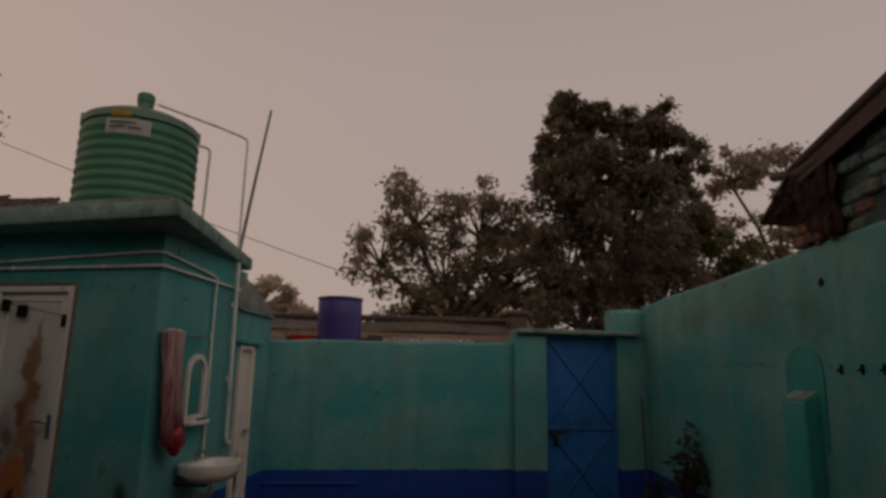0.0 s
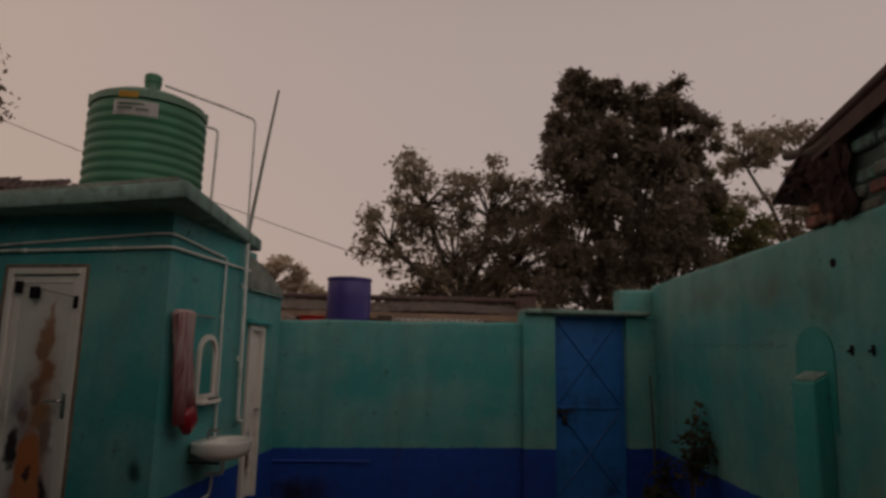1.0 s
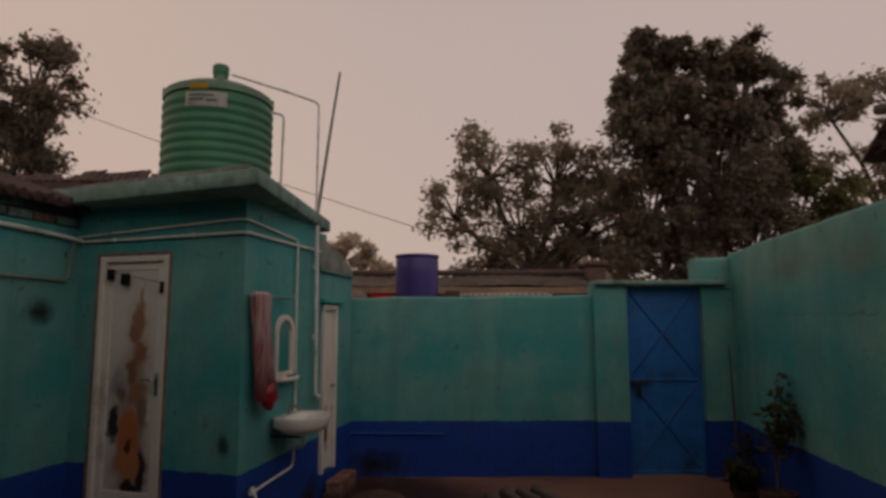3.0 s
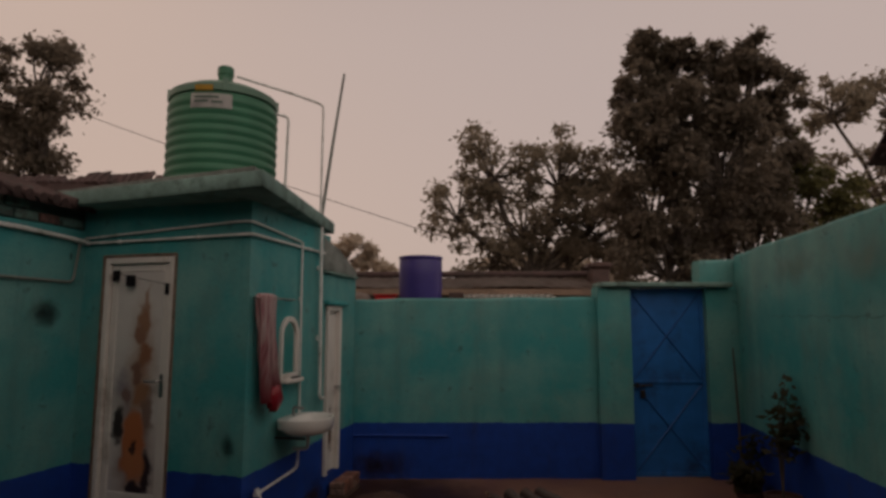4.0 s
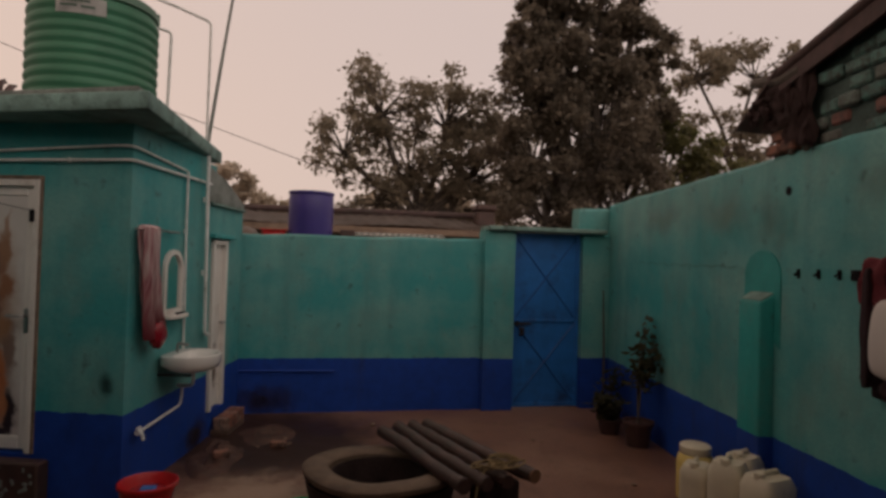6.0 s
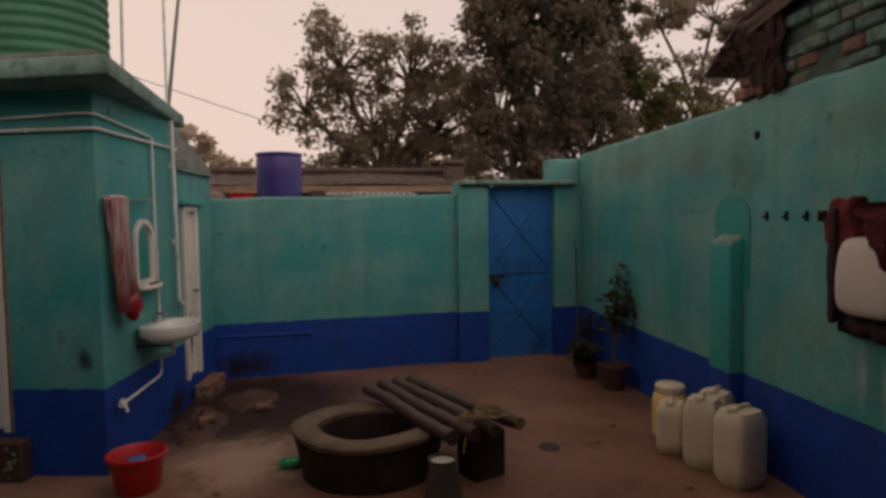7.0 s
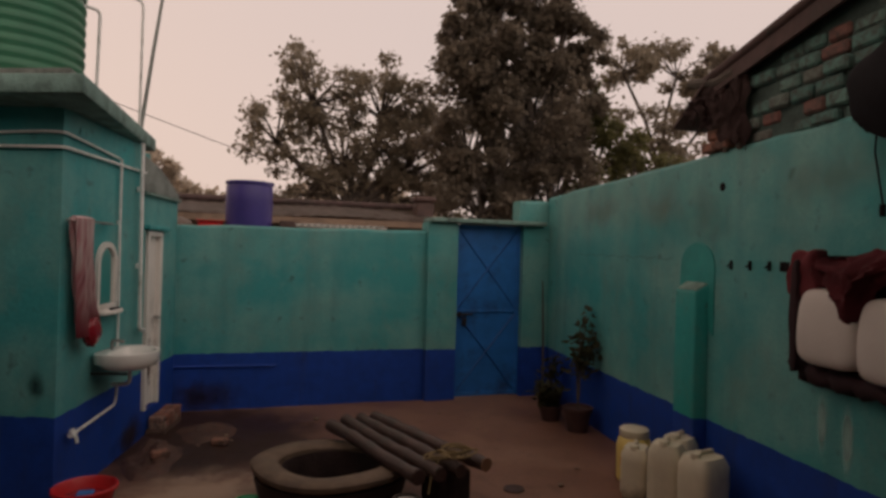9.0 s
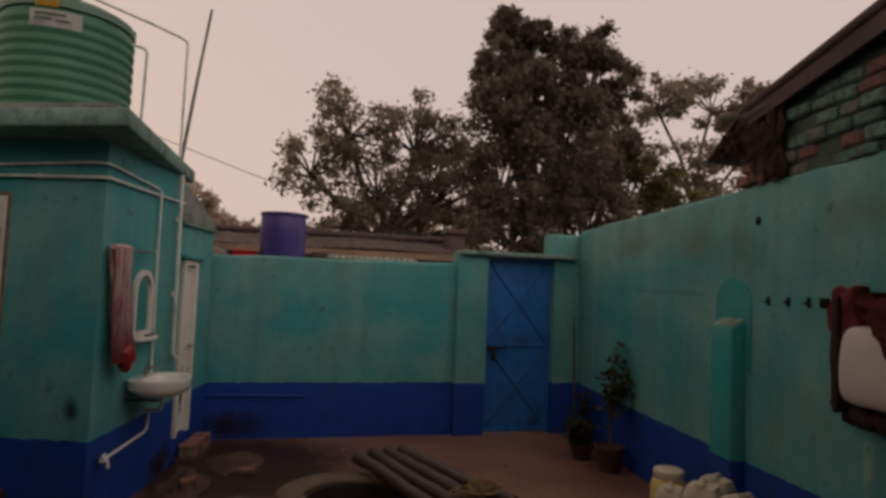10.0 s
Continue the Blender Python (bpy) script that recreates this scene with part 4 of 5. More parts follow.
rack = thing("hanging_bundle", RIGHT @ At((4.755, 0, 1.755)) @ Matrix.Scale(0.95, 4), "maroon cloth bundle hung on the wall with two white plastic cans", "bundle")
part("backing_cloth", hanging_cloth(-0.50, 0.55, 0.02, -0.72, -0.035, 3.0, 0.018, 0.04, seed=9, thick=0.012), M_cloth_dark, rack, "near-black cloth backing", smooth=True)
for sx, sz in ((-0.11, -0.375), (0.30, -0.40)):
    bm = puffed(0.40, 0.42, 0.17, 3 + sx)
    bm.transform(At((sx, -0.125, sz)))
    part("white_can", bm, M_cream, rack, "swollen milky-white plastic can", smooth=True)
bm = bmesh.new()
g = []
for j in range(15):
    v = j / 14
    row = []
    for i in range(31):
        u = i / 30
        x = -0.27 + 0.83 * u
        sag = 0.30 * math.exp(-((u - 0.36) / 0.20) ** 2) + 0.10 * math.exp(-((u - 0.9) / 0.12) ** 2) + 0.10
        z = 0.03 - 0.02 * math.sin(9 * u) - v * sag
        y = -0.06 - 0.18 * math.sin(math.pi * min(1, v * 0.75 + 0.05)) * (0.35 + 0.65 * math.exp(-((u - 0.45) / 0.33) ** 2)) + 0.012 * math.sin(14 * v + 5 * u)
        y += 0.05 * noise.noise(Vector((u * 9, v * 5, 2.0))) + 0.02 * noise.noise(Vector((u * 22, v * 9, 4.0)))
        z += 0.035 * noise.noise(Vector((u * 6, v * 3, 7.0)))
        row.append(bm.verts.new((x, y, z)))
    g.append(row)
for j in range(14):
    for i in range(30):
        bm.faces.new((g[j][i], g[j][i + 1], g[j + 1][i + 1], g[j + 1][i]))
bmesh.ops.solidify(bm, geom=bm.faces[:], thickness=0.01)
part("front_cloth", bm, M_maroon, rack, smooth=True)
bm = puffed(0.21, 0.31, 0.12, 21)
for v in bm.verts:
    v.co += Vector((0.03 * noise.noise(v.co * 9), 0.025 * noise.noise(v.co * 14 + Vector((3, 0, 0))), 0.03 * noise.noise(v.co * 11 + Vector((0, 5, 0)))))
bm.transform(At((-0.345, -0.085, -0.10)))
strip = puffed(0.055, 0.64, 0.05, 8)
for v in strip.verts:
    v.co += Vector((0.02 * noise.noise(v.co * 7), 0.0, 0.02 * noise.noise(v.co * 9)))
strip.transform(At((-0.355, -0.155, -0.33)))
part("side_strip", strip, M_cloth_dark, rack, "near-black hanging cloth edge", smooth=True)
part("side_cloth", bm, M_maroon, rack, "bunched maroon cloth", smooth=True)
part("bottom_roll", tube([(-0.45 + 0.05 * q, -0.08 - 0.015 * math.sin(1.7 * q), -0.61 - 0.05 * min(1, q / 4) + 0.012 * math.sin(2.3 * q)) for q in range(20)], 0.05, 10, radii=[0.025 + 0.03 * min(1, q / 4) + 0.012 * math.sin(1.9 * q + 1) for q in range(20)]), M_cloth_dark, rack, smooth=True)
for k, (x, w, z0) in enumerate(((4.46, 0.05, 0.66), (4.63, 0.055, 0.60))):
    bm = bmesh.new()
    f = bm.faces.new([bm.verts.new(p) for p in ((x - w, -0.004, 1.08), (x + w, -0.004, 1.08), (x + w * 0.7, -0.004, z0), (x, -0.004, z0 - 0.02), (x - w * 0.8, -0.004, z0 + 0.02))])
    bmesh.ops.solidify(bm, geom=[f], thickness=0.003)
    whole("lime_streak", bm, M_lime, RIGHT, "pale lime streak run down the wall", "streak", kind="structure")

sack = thing("hanging_sack", RIGHT @ At((4.97, -0.12, 2.56)) @ Matrix.Diagonal((0.78, 0.9, 0.9, 1)), "dark sack hung high on the wall by a cord", "sack")
bm = bmesh.new()
bmesh.ops.create_icosphere(bm, subdivisions=3, radius=1.0)
for v in bm.verts:
    d = 1 + 0.28 * noise.noise(v.co * 1.6) + 0.12 * noise.noise(v.co * 5.0)
    v.co = Vector((v.co.x * 0.30 * d, v.co.y * 0.11, v.co.z * 0.24 * d))
part("sack_body", bm, M_black, sack, smooth=True)
part("cord", tube([(-0.22, 0.10, -0.10), (-0.25, 0.11, -0.30), (-0.20, 0.11, -0.52), (-0.17, 0.10, -0.60)], 0.006, 6), M_black, sack)
part("cord_plug", box((-0.19, 0.085, -0.66), (-0.155, 0.115, -0.59), 0.008), M_black, sack)

part("sack_strap", tube([(-0.12, 0.02, 0.2), (0.0, 0.06, 0.42), (0.1, 0.11, 0.5)], 0.012, 6), M_black, sack)
pipe_run("low_pipe", [(-1.02, -0.02, 0.47), (-0.4, -0.022, 0.465), (0.02, -0.02, 0.46)], 0.009, "thin pipe painted over with the blue dado", BACK, plain("blue_dado_paint", (0.014, 0.066, 0.38), 0.5, var=0.3, bump=0.3))


def stain(frame_m, x, z, rx, rz, seed, label):
    bm = bmesh.new()
    vs = []
    for k in range(24):
        a = 2 * math.pi * k / 24
        r = 1 + 0.3 * noise.noise(Vector((math.cos(a) * 1.7, math.sin(a) * 1.7, seed)))
        vs.append(bm.verts.new((x + rx * r * math.cos(a), -0.003, z + rz * r * math.sin(a))))
    f = bm.faces.new(vs)
    bmesh.ops.solidify(bm, geom=[f], thickness=0.003)
    whole("wall_stain", bm, M_stain, frame_m, label, "stain", kind="structure")


M_stain = decal("damp_black_stain", (0.015, 0.05, 0.048), 0.85, 0.95, 0.7, 0.6)
stain(FRONT, -0.13, 0.80, 0.085, 0.13, 2.0, "small dark damp stain on the teal wall")
stain(SIDE, 0.22, 2.50, 0.018, 0.05, 5.0, "dark spout hole under the roof slab")
stain(LEFT, -0.12, 2.22, 0.025, 0.05, 8.0, "small black hole in the teal wall")


M_damp_line = plain("crack_grime", (0.05, 0.13, 0.12), 0.8, bump=0.1)
M_grime = decal("grey_wall_grime", (0.34, 0.35, 0.30), 0.85, 0.98, 1.3, 0.20, 3.0)


def blotch(frame_m, x, z, rx, rz, seed, material, label):
    bm = bmesh.new()
    f = bm.faces.new([bm.verts.new((x + rx * (1 + 0.25 * noise.noise(Vector((math.cos(a), math.sin(a), seed)))) * math.cos(a), -0.0025, z + rz * math.sin(a))) for a in (2 * math.pi * k / 20 for k in range(20))])
    bmesh.ops.solidify(bm, geom=[f], thickness=0.002)
    whole("wall_grime", bm, material, frame_m, label, "stain", kind="structure")


for k, (x, z, rx, rz) in enumerate(((2.75, 2.14, 0.85, 0.34), (3.35, 2.02, 0.55, 0.42), (1.6, 2.18, 0.85, 0.28), (4.45, 2.22, 0.7, 0.30), (5.35, 2.05, 0.5, 0.4))):
    blotch(RIGHT, x, z, rx, rz, 3.0 + k, M_grime, "grey grime washed down the teal wall")
M_splash = decal("mud_splash", (0.045, 0.025, 0.022), 0.8, 0.95, 1.1, 0.62, 4.0)
blotch(BACK, -0.72, 0.14, 0.62, 0.30, 21.0, M_splash, "brown mud splashed up the blue dado")
blotch(SIDE, 1.28, 0.10, 0.42, 0.26, 24.0, M_splash, "brown mud splashed up the blue dado")
crack_pts = [(1.0 + 0.08 * k, -0.0005, 1.76 + 0.012 * math.sin(1.9 * k) - 0.001 * k) for k in range(25)]
whole("wall_crack", tube(crack_pts, 0.0024, 5), M_damp_line, RIGHT, "thin level crack in the teal plaster", "crack", kind="structure")

# ---- mud heaped along the wash block ----
M_wetmud = plain("dark_wet_mud", (0.085, 0.038, 0.027), 0.6, var=0.5, scale=7, grain=40, bump=1.0, dirt=(0.055, 0.03, 0.022))


def mud_mound(x, y, rx, ry, h, seed, label):
    bm = bmesh.new()
    rows_ = []
    for j in range(13):
        row = []
        for i in range(28):
            a, r = 2 * math.pi * i / 28, j / 12
            e = 1 + 0.3 * noise.noise(Vector((math.cos(a) * 1.4, math.sin(a) * 1.4, seed)))
            q = Vector((rx * r * e * math.cos(a), ry * r * e * math.sin(a), 0))
            lump = 0.55 + 0.9 * noise.noise(q * 6 + Vector((seed, 0, 0))) + 0.5 * noise.noise(q * 17)
            row.append(bm.verts.new((q.x, q.y, -0.02 + (h * max(0.15, lump) + 0.03) * (1 - r * r))))
        rows_.append(row)
    for a, b in zip(rows_[1:], rows_[2:]):
        for i in range(28):
            bm.faces.new((a[i], a[(i + 1) % 28], b[(i + 1) % 28], b[i]))
    bm.faces.new(rows_[1])
    for v in rows_[0]:
        bm.verts.remove(v)
    whole("mud_mound", bm, M_wetmud, At((x, y, 0)), label, "mud", smooth=True)


mud_mound(-1.00, 4.45, 0.24, 0.55, 0.10, 2.0, "low mound of dark wet mud along the wall")
mud_mound(-0.62, 5.15, 0.38, 0.42, 0.045, 6.0, "spread dark mud on the wet floor")
for k, (x, y, a) in enumerate(((-0.93, 4.30, 0.4), (-0.50, 4.72, -0.3))):
    whole("brick_fragment", box((-0.07, -0.035, -0.01), (0.07, 0.035, 0.05), 0.012), M_red_brick, At((x, y, 0.01 if k else 0.07)) @ Matrix.Rotation(a, 4, 'Z'), "broken red brick half sunk in mud", "brick", "broken bricks in the mud")

# ---- well with logs ----
well = thing("well", At((WELL[0], WELL[1], 0)) @ Matrix.Diagonal((0.97, 0.97, 1.17, 1)), "low round cement-rimmed well, open", "well")
rnd = random.Random(21)
bm = bmesh.new()
NS = 40
prof = [(0.375, -1.3), (0.365, 0.20), (0.370, 0.268), (0.384, 0.280), (0.46, 0.288), (0.535, 0.284), (0.552, 0.272), (0.548, 0.245), (0.51, 0.225), (0.45, -0.03)]
rings = []
for r, z in prof:
    rings.append([bm.verts.new((r * (1 + 0.02 * math.sin(3 * a) + (0.015 if z > 0.1 else 0) * math.sin(5 * a + 1)) * math.cos(a), r * (1 + 0.02 * math.cos(2 * a)) * math.sin(a), z + 0.006 * math.sin(4 * a) - (0.03 * max(0, math.sin(a)) if z > 0 else 0))) for a in (2 * math.pi * j / NS for j in range(NS))])
for a, b in zip(rings, rings[1:]):
    for j in range(NS):
        bm.faces.new((a[j], a[(j + 1) % NS], b[(j + 1) % NS], b[j]))
M_rim = plain("trodden_cement_rim", (0.155, 0.104, 0.070), 0.75, var=0.35, scale=6, bump=0.8, dirt=(0.10, 0.065, 0.048))
part("well_ring", bm, M_rim, well, smooth=True)
M_wet_and_shade = plain("wet_masonry_and_well_shade", (0.040, 0.025, 0.024), 0.65, var=0.5, scale=6, bump=0.9, spec=0.25)
# lining coloured near black so the hole reads as deep shade
part("well_shaft", lathe([(0.355, -1.25), (0.348, 0.19), (0.354, 0.225), (0.360, 0.225), (0.358, -1.25)], 40, closed=True), M_wet_and_shade, well, "wet shaft lining, darkened to paint the shade inside", smooth=True)
part("well_skirt", lathe([(0.475, -0.03), (0.49, 0.08), (0.52, 0.18), (0.53, 0.225), (0.51, 0.222), (0.46, -0.03)], 40, closed=True), M_wet_and_shade, well, "dark outer face below the rim", smooth=True)
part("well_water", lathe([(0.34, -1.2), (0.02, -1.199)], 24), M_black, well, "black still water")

ends = (((0.33, 3.80), (0.70, 2.56)), ((0.46, 3.90), (0.84, 2.58)), ((0.59, 3.96), (0.98, 2.63)), ((0.71, 3.98), (1.17, 2.68)))
for k, (a, b) in enumerate(ends):
    log = thing("log", At((a[0], a[1], 0.322)), "wet dark wooden log lying across the well rim", "log", "logs across the well")
    d = Vector((b[0] - a[0], b[1] - a[1], 0.0))
    pts = [d * t + Vector((0.008 * math.sin(5 * t + k), 0, 0.052 + 0.006 * math.sin(7 * t + 2 * k))) for t in [j / 10 for j in range(11)]]
    part("log_shaft", tube(pts, 0.05, 12, radii=[0.046 + 0.005 * math.sin(9 * j + k) for j in range(11)]), M_log, log, smooth=True)
    part("log_end", tube([pts[-1] - d * 0.004, pts[-1] + d.normalized() * 0.006], 0.044, 12), M_log_cut if k == 3 else M_log, log)
block_st = whole("stone_block", box((-0.13, -0.11, -0.02), (0.13, 0.12, 0.322), 0.03, seg=2), M_wet_and_shade, At((0.97, 2.86, 0)) @ Matrix.Rotation(0.3, 4, 'Z'), "dark wet stone block under the log ends", "stone block")
rope = thing("rope", At((0.95, 2.72, 0.42)) @ Matrix.Diagonal((0.85, 0.85, 1, 1)), "coil of jute rope lying on the logs", "rope")
pts = []
for k in range(110):
    a = k * 0.42
    r = 0.075 + 0.04 * math.sin(k * 0.37)
    pts.append((r * 1.7 * math.cos(a) + 0.03 * math.sin(k * 0.11), r * math.sin(a) + 0.02 * math.sin(k * 0.17), 0.008 + 0.0005 * k + 0.01 * math.sin(k * 1.3)))
part("rope_coil", tube(pts, 0.006, 6), M_rope, rope, smooth=True)
part("rope_tail", tube(bend([(-0.1, -0.05, 0.02), (-0.18, -0.12, -0.02), (-0.22, -0.16, -0.16)], 0.06), 0.008, 6), M_rope, rope, smooth=True)

pot = thing("steel_bucket", At((0.625, 2.56, 0)), "small dented steel bucket beside the well", "bucket")
part("bucket_wall", lathe([(0.10, 0.0), (0.118, 0.02), (0.082, 0.25), (0.09, 0.258), (0.08, 0.26), (0.075, 0.24), (0.10, 0.03), (0.02, 0.025)], 24), M_old_steel, pot, smooth=True)
part("bucket_water", lathe([(0.076, 0.0), (0.01, 0.002)], 20, centre=(0, 0, 0.242)), M_sticker, pot, "milky water")
part("bail", tube(bend([(-0.085, 0, 0.245), (-0.08, -0.06, 0.20), (0.08, -0.07, 0.19), (0.085, 0, 0.245)], 0.05), 0.004, 6), M_old_steel, pot)

bucket = thing("red_bucket", At((-1.23, 3.25, 0)) @ Matrix.Scale(0.86, 4), "red plastic bucket with washing inside", "bucket")
part("bucket_wall", lathe([(0.145, 0.0), (0.15, 0.005), (0.198, 0.255), (0.214, 0.262), (0.214, 0.285), (0.205, 0.29), (0.195, 0.28), (0.145, 0.015), (0.02, 0.012)], 36), M_red, bucket, smooth=True)
part("washing", lathe([(0.17, 0.19), (0.13, 0.225), (0.06, 0.235), (0.01, 0.23)], 16), M_redglass, bucket, "wet washing", smooth=True)
part("blue_cloth", box((-0.05, -0.06, 0.225), (0.06, 0.03, 0.25), 0.01), M_gate, bucket, "folded blue cloth")
part("bail", tube(bend([(-0.2, 0, 0.26), (-0.17, -0.09, 0.15), (0.17, -0.1, 0.13), (0.2, 0, 0.26)], 0.1), 0.005, 6), M_steel, bucket, smooth=True)

soap = thing("soap_dish", At((-0.27, 3.34, 0.0)), "bright green plastic soap dish on the floor", "soap dish")
part("dish", lathe([(0.05, 0.0), (0.07, 0.01), (0.08, 0.045), (0.074, 0.045), (0.06, 0.015), (0.01, 0.012)], 20, sx=1.1, sy=0.8), M_soap, soap, smooth=True)
part("soap_bar", box((-0.045, -0.03, 0.013), (0.045, 0.03, 0.052), 0.014, seg=2), M_soap, soap, "pale green soap bar", smooth=True)
drain = whole("drain_cover", lathe([(0.075, -0.01), (0.075, 0.010), (0.06, 0.014), (0.01, 0.012)], 20), M_log, At((1.60, 3.16, 0)), "round dark drain cover in the floor", "drain cover", smooth=True)
for k in range(14):
    s_ = rnd.uniform(0.012, 0.03)
    bm = bmesh.new()
    bmesh.ops.create_icosphere(bm, subdivisions=1, radius=s_)
    for v in bm.verts:
        v.co.z *= 0.5
        v.co *= 1 + rnd.uniform(-0.25, 0.25)
    whole("pebble", bm, M_mud, At((rnd.uniform(-0.9, 2.3), rnd.uniform(2.2, 5.4), s_ * 0.35)), "small stray stone on the wet floor", "pebble", "stray stones on the floor")


# ---- jerrycans and jar ----
def jerrycan(m, w, d, h, label, mat_):
    th = thing("jerrycan", m, label, "jerrycan", "jerrycans by the wall")
    bm = box((-w / 2, -d / 2, 0), (w / 2, d / 2, h), 0.0)
    bmesh.ops.subdivide_edges(bm, edges=bm.edges[:], cuts=7, use_grid_fill=True)
    for v in bm.verts:
        q = Vector((2 * v.co.x / w, 2 * v.co.y / d, 2 * v.co.z / h - 1))
        r = (abs(q.x) ** 5 + abs(q.y) ** 5) ** 0.2
        rr = max(abs(q.x), abs(q.y))
        if rr > 0:
            q.x, q.y = q.x * rr / r if r else 0, q.y * rr / r if r else 0
        e = max(0, abs(q.z) - 0.75) / 0.25
        k = 1 - 0.22 * e * e - 0.02 * math.cos(q.z * 14) * (abs(q.z) < 0.7)
        v.co = Vector((q.x * w / 2 * k, q.y * d / 2 * k, v.co.z))
    part("can_body", bm, mat_, th, smooth=True)
    part("can_handle", tube(bend([(-0.01, -d * 0.12, h - 0.015), (-0.01, -d * 0.12, h + 0.018), (-0.01, d * 0.34, h + 0.018), (-0.01, d * 0.34, h - 0.015)], 0.025), 0.014, 8), mat_, th, smooth=True)
    part("can_cap", lathe([(0.033, 0), (0.033, 0.035), (0.028, 0.04), (0.005, 0.04)], 16, centre=(0, -d * 0.30, h - 0.012)), mat_, th, smooth=True)


CANS = ((2.42, 2.84, 0.23, 0.19, 0.36, 0.4, "short milky jerrycan, slightly yellowed"), (2.46, 2.55, 0.22, 0.22, 0.47, 0.25, "tall milky-white plastic jerrycan"),
        (2.50, 2.24, 0.27, 0.24, 0.48, -0.15, "wide milky-white plastic jerrycan standing nearest the camera"), (2.65, 2.66, 0.22, 0.22, 0.47, 0.1, "tall milky-white plastic jerrycan against the wall"))
for x, y, w, d, h, a, lab in CANS:
    jerrycan(At((x, y, 0)) @ Matrix.Rotation(a - 1.2, 4, 'Z'), d, w, h, lab.replace(" standing nearest the camera", " with a moulded handle"), M_can)
jar = thing("plastic_jar", At((2.60, 3.12, 0)), "yellow plastic jar with a cream lid", "jar")
part("jar_body", lathe([(0.115, 0), (0.13, 0.015), (0.133, 0.27), (0.12, 0.325), (0.10, 0.345), (0.02, 0.346)], 28), M_yellow, jar, smooth=True)
part("jar_lid", lathe([(0.109, 0.342), (0.112, 0.347), (0.112, 0.398), (0.10, 0.408), (0.01, 0.41)], 28), M_can, jar, "ribbed cream lid", smooth=True)
part("jar_label", curved_sticker(radians(-172), radians(-138), 0.12, 0.20, 0.1345), M_orange, jar, "small orange label", smooth=True)


# ---- potted plants ----
def leaves(points, size, rnd2, droop=0.3):
    """Pointed two-quad leaves, folded along the midrib, round the given points."""
    V, Fc = [], []
    for p in points:
        a = rnd2.uniform(0, 2 * math.pi)
        el = rnd2.gauss(-droop, 0.6)
        d = Vector((math.cos(a) * math.cos(el), math.sin(a) * math.cos(el), math.sin(el)))
        s = d.cross(Vector((0, 0, 1)))
        s = s.normalized() if s.length > 0.01 else Vector((1, 0, 0))
        roll = rnd2.uniform(-0.9, 0.9)
        s = (s * math.cos(roll) + d.cross(s) * math.sin(roll))
        nrm = d.cross(s)
        L = size * rnd2.uniform(0.6, 1.4)
        w = L * 0.27
        o = Vector(p)
        base = len(V)
        V += [o, o + d * L * 0.5 + s * w + nrm * w * 0.3, o + d * L, o + d * L * 0.5 - s * w + nrm * w * 0.3, o + d * L * 0.5]
        Fc += [(base, base + 1, base + 4), (base + 1, base + 2, base + 4), (base, base + 4, base + 3), (base + 4, base + 2, base + 3)]
    return V, Fc


def potted(x, y, r, h, top, n, seed, label, lean=(0.0, 0.0), size=0.06, per=22):
    rnd2 = random.Random(seed)
    th = thing("potted_plant", At((x, y, 0)), label, "potted plant", "potted plants by the wall")
    part("pot", lathe([(r * 0.7, 0), (r * 0.98, h * 0.85), (r * 1.08, h * 0.86), (r * 1.08, h), (r * 0.96, h), (r * 0.9, h * 0.9), (0.02, h * 0.88)], 24), M_pot, th, smooth=True)
    tips = []
    for k in range(n):
        a, o = rnd2.uniform(0, 6.28), rnd2.uniform(0.03, 0.13)
        hh = h + (top - h) * rnd2.uniform(0.6, 1.0)
        pts = [Vector((0, 0, h * 0.85)), Vector((o * 0.4 * math.cos(a), o * 0.4 * math.sin(a), (h + hh) / 2)), Vector((o * math.cos(a) + lean[0], o * math.sin(a) + lean[1], hh))]
        part("stem", tube(pts, 0.006, 5, radii=[0.009, 0.006, 0.003]), M_bark, th)
        for j in range(per):
            t = rnd2.uniform(0.35, 1.0)
            tips.append(pts[1].lerp(pts[2], (t - 0.35) / 0.65) + Vector((rnd2.gauss(0, 0.04), rnd2.gauss(0, 0.04), rnd2.gauss(0, 0.04))))
    V, Fc = leaves(tips, size, rnd2)
    ob = stuff_mesh("leaves", np.array([tuple(v) for v in V]), np.array(Fc), M_plant, th)
    tagged(ob, kind="stuff")


potted(2.86, 4.42, 0.14, 0.24, 1.22, 6, 31, "tall thin-stemmed plant in a dark terracotta pot", (0.13, 0.02), 0.085, 40)
potted(3.0, 5.28, 0.13, 0.17, 0.72, 4, 32, "small bushy plant in a dark pot", (0.02, 0.0), 0.075, 30)
potted(2.78, 4.84, 0.12, 0.16, 0.42, 7, 33, "low leafy plant in a small dark pot", (-0.04, 0.0), 0.09, 30)

# ---- east neighbour: brick wall on the yard wall, sloping tin roof ----
M_sacking = plain("wet_brown_sacking", (0.095, 0.058, 0.056), 0.9, var=0.45, scale=7, grain=90, bump=0.7)
east = thing("neighbour_house", RIGHT @ At((3.46, 0, 2.53)), "brick neighbour house with a sagging dark roof", "house")


def roof_z(x):
    return 0.44 + 0.185 * x


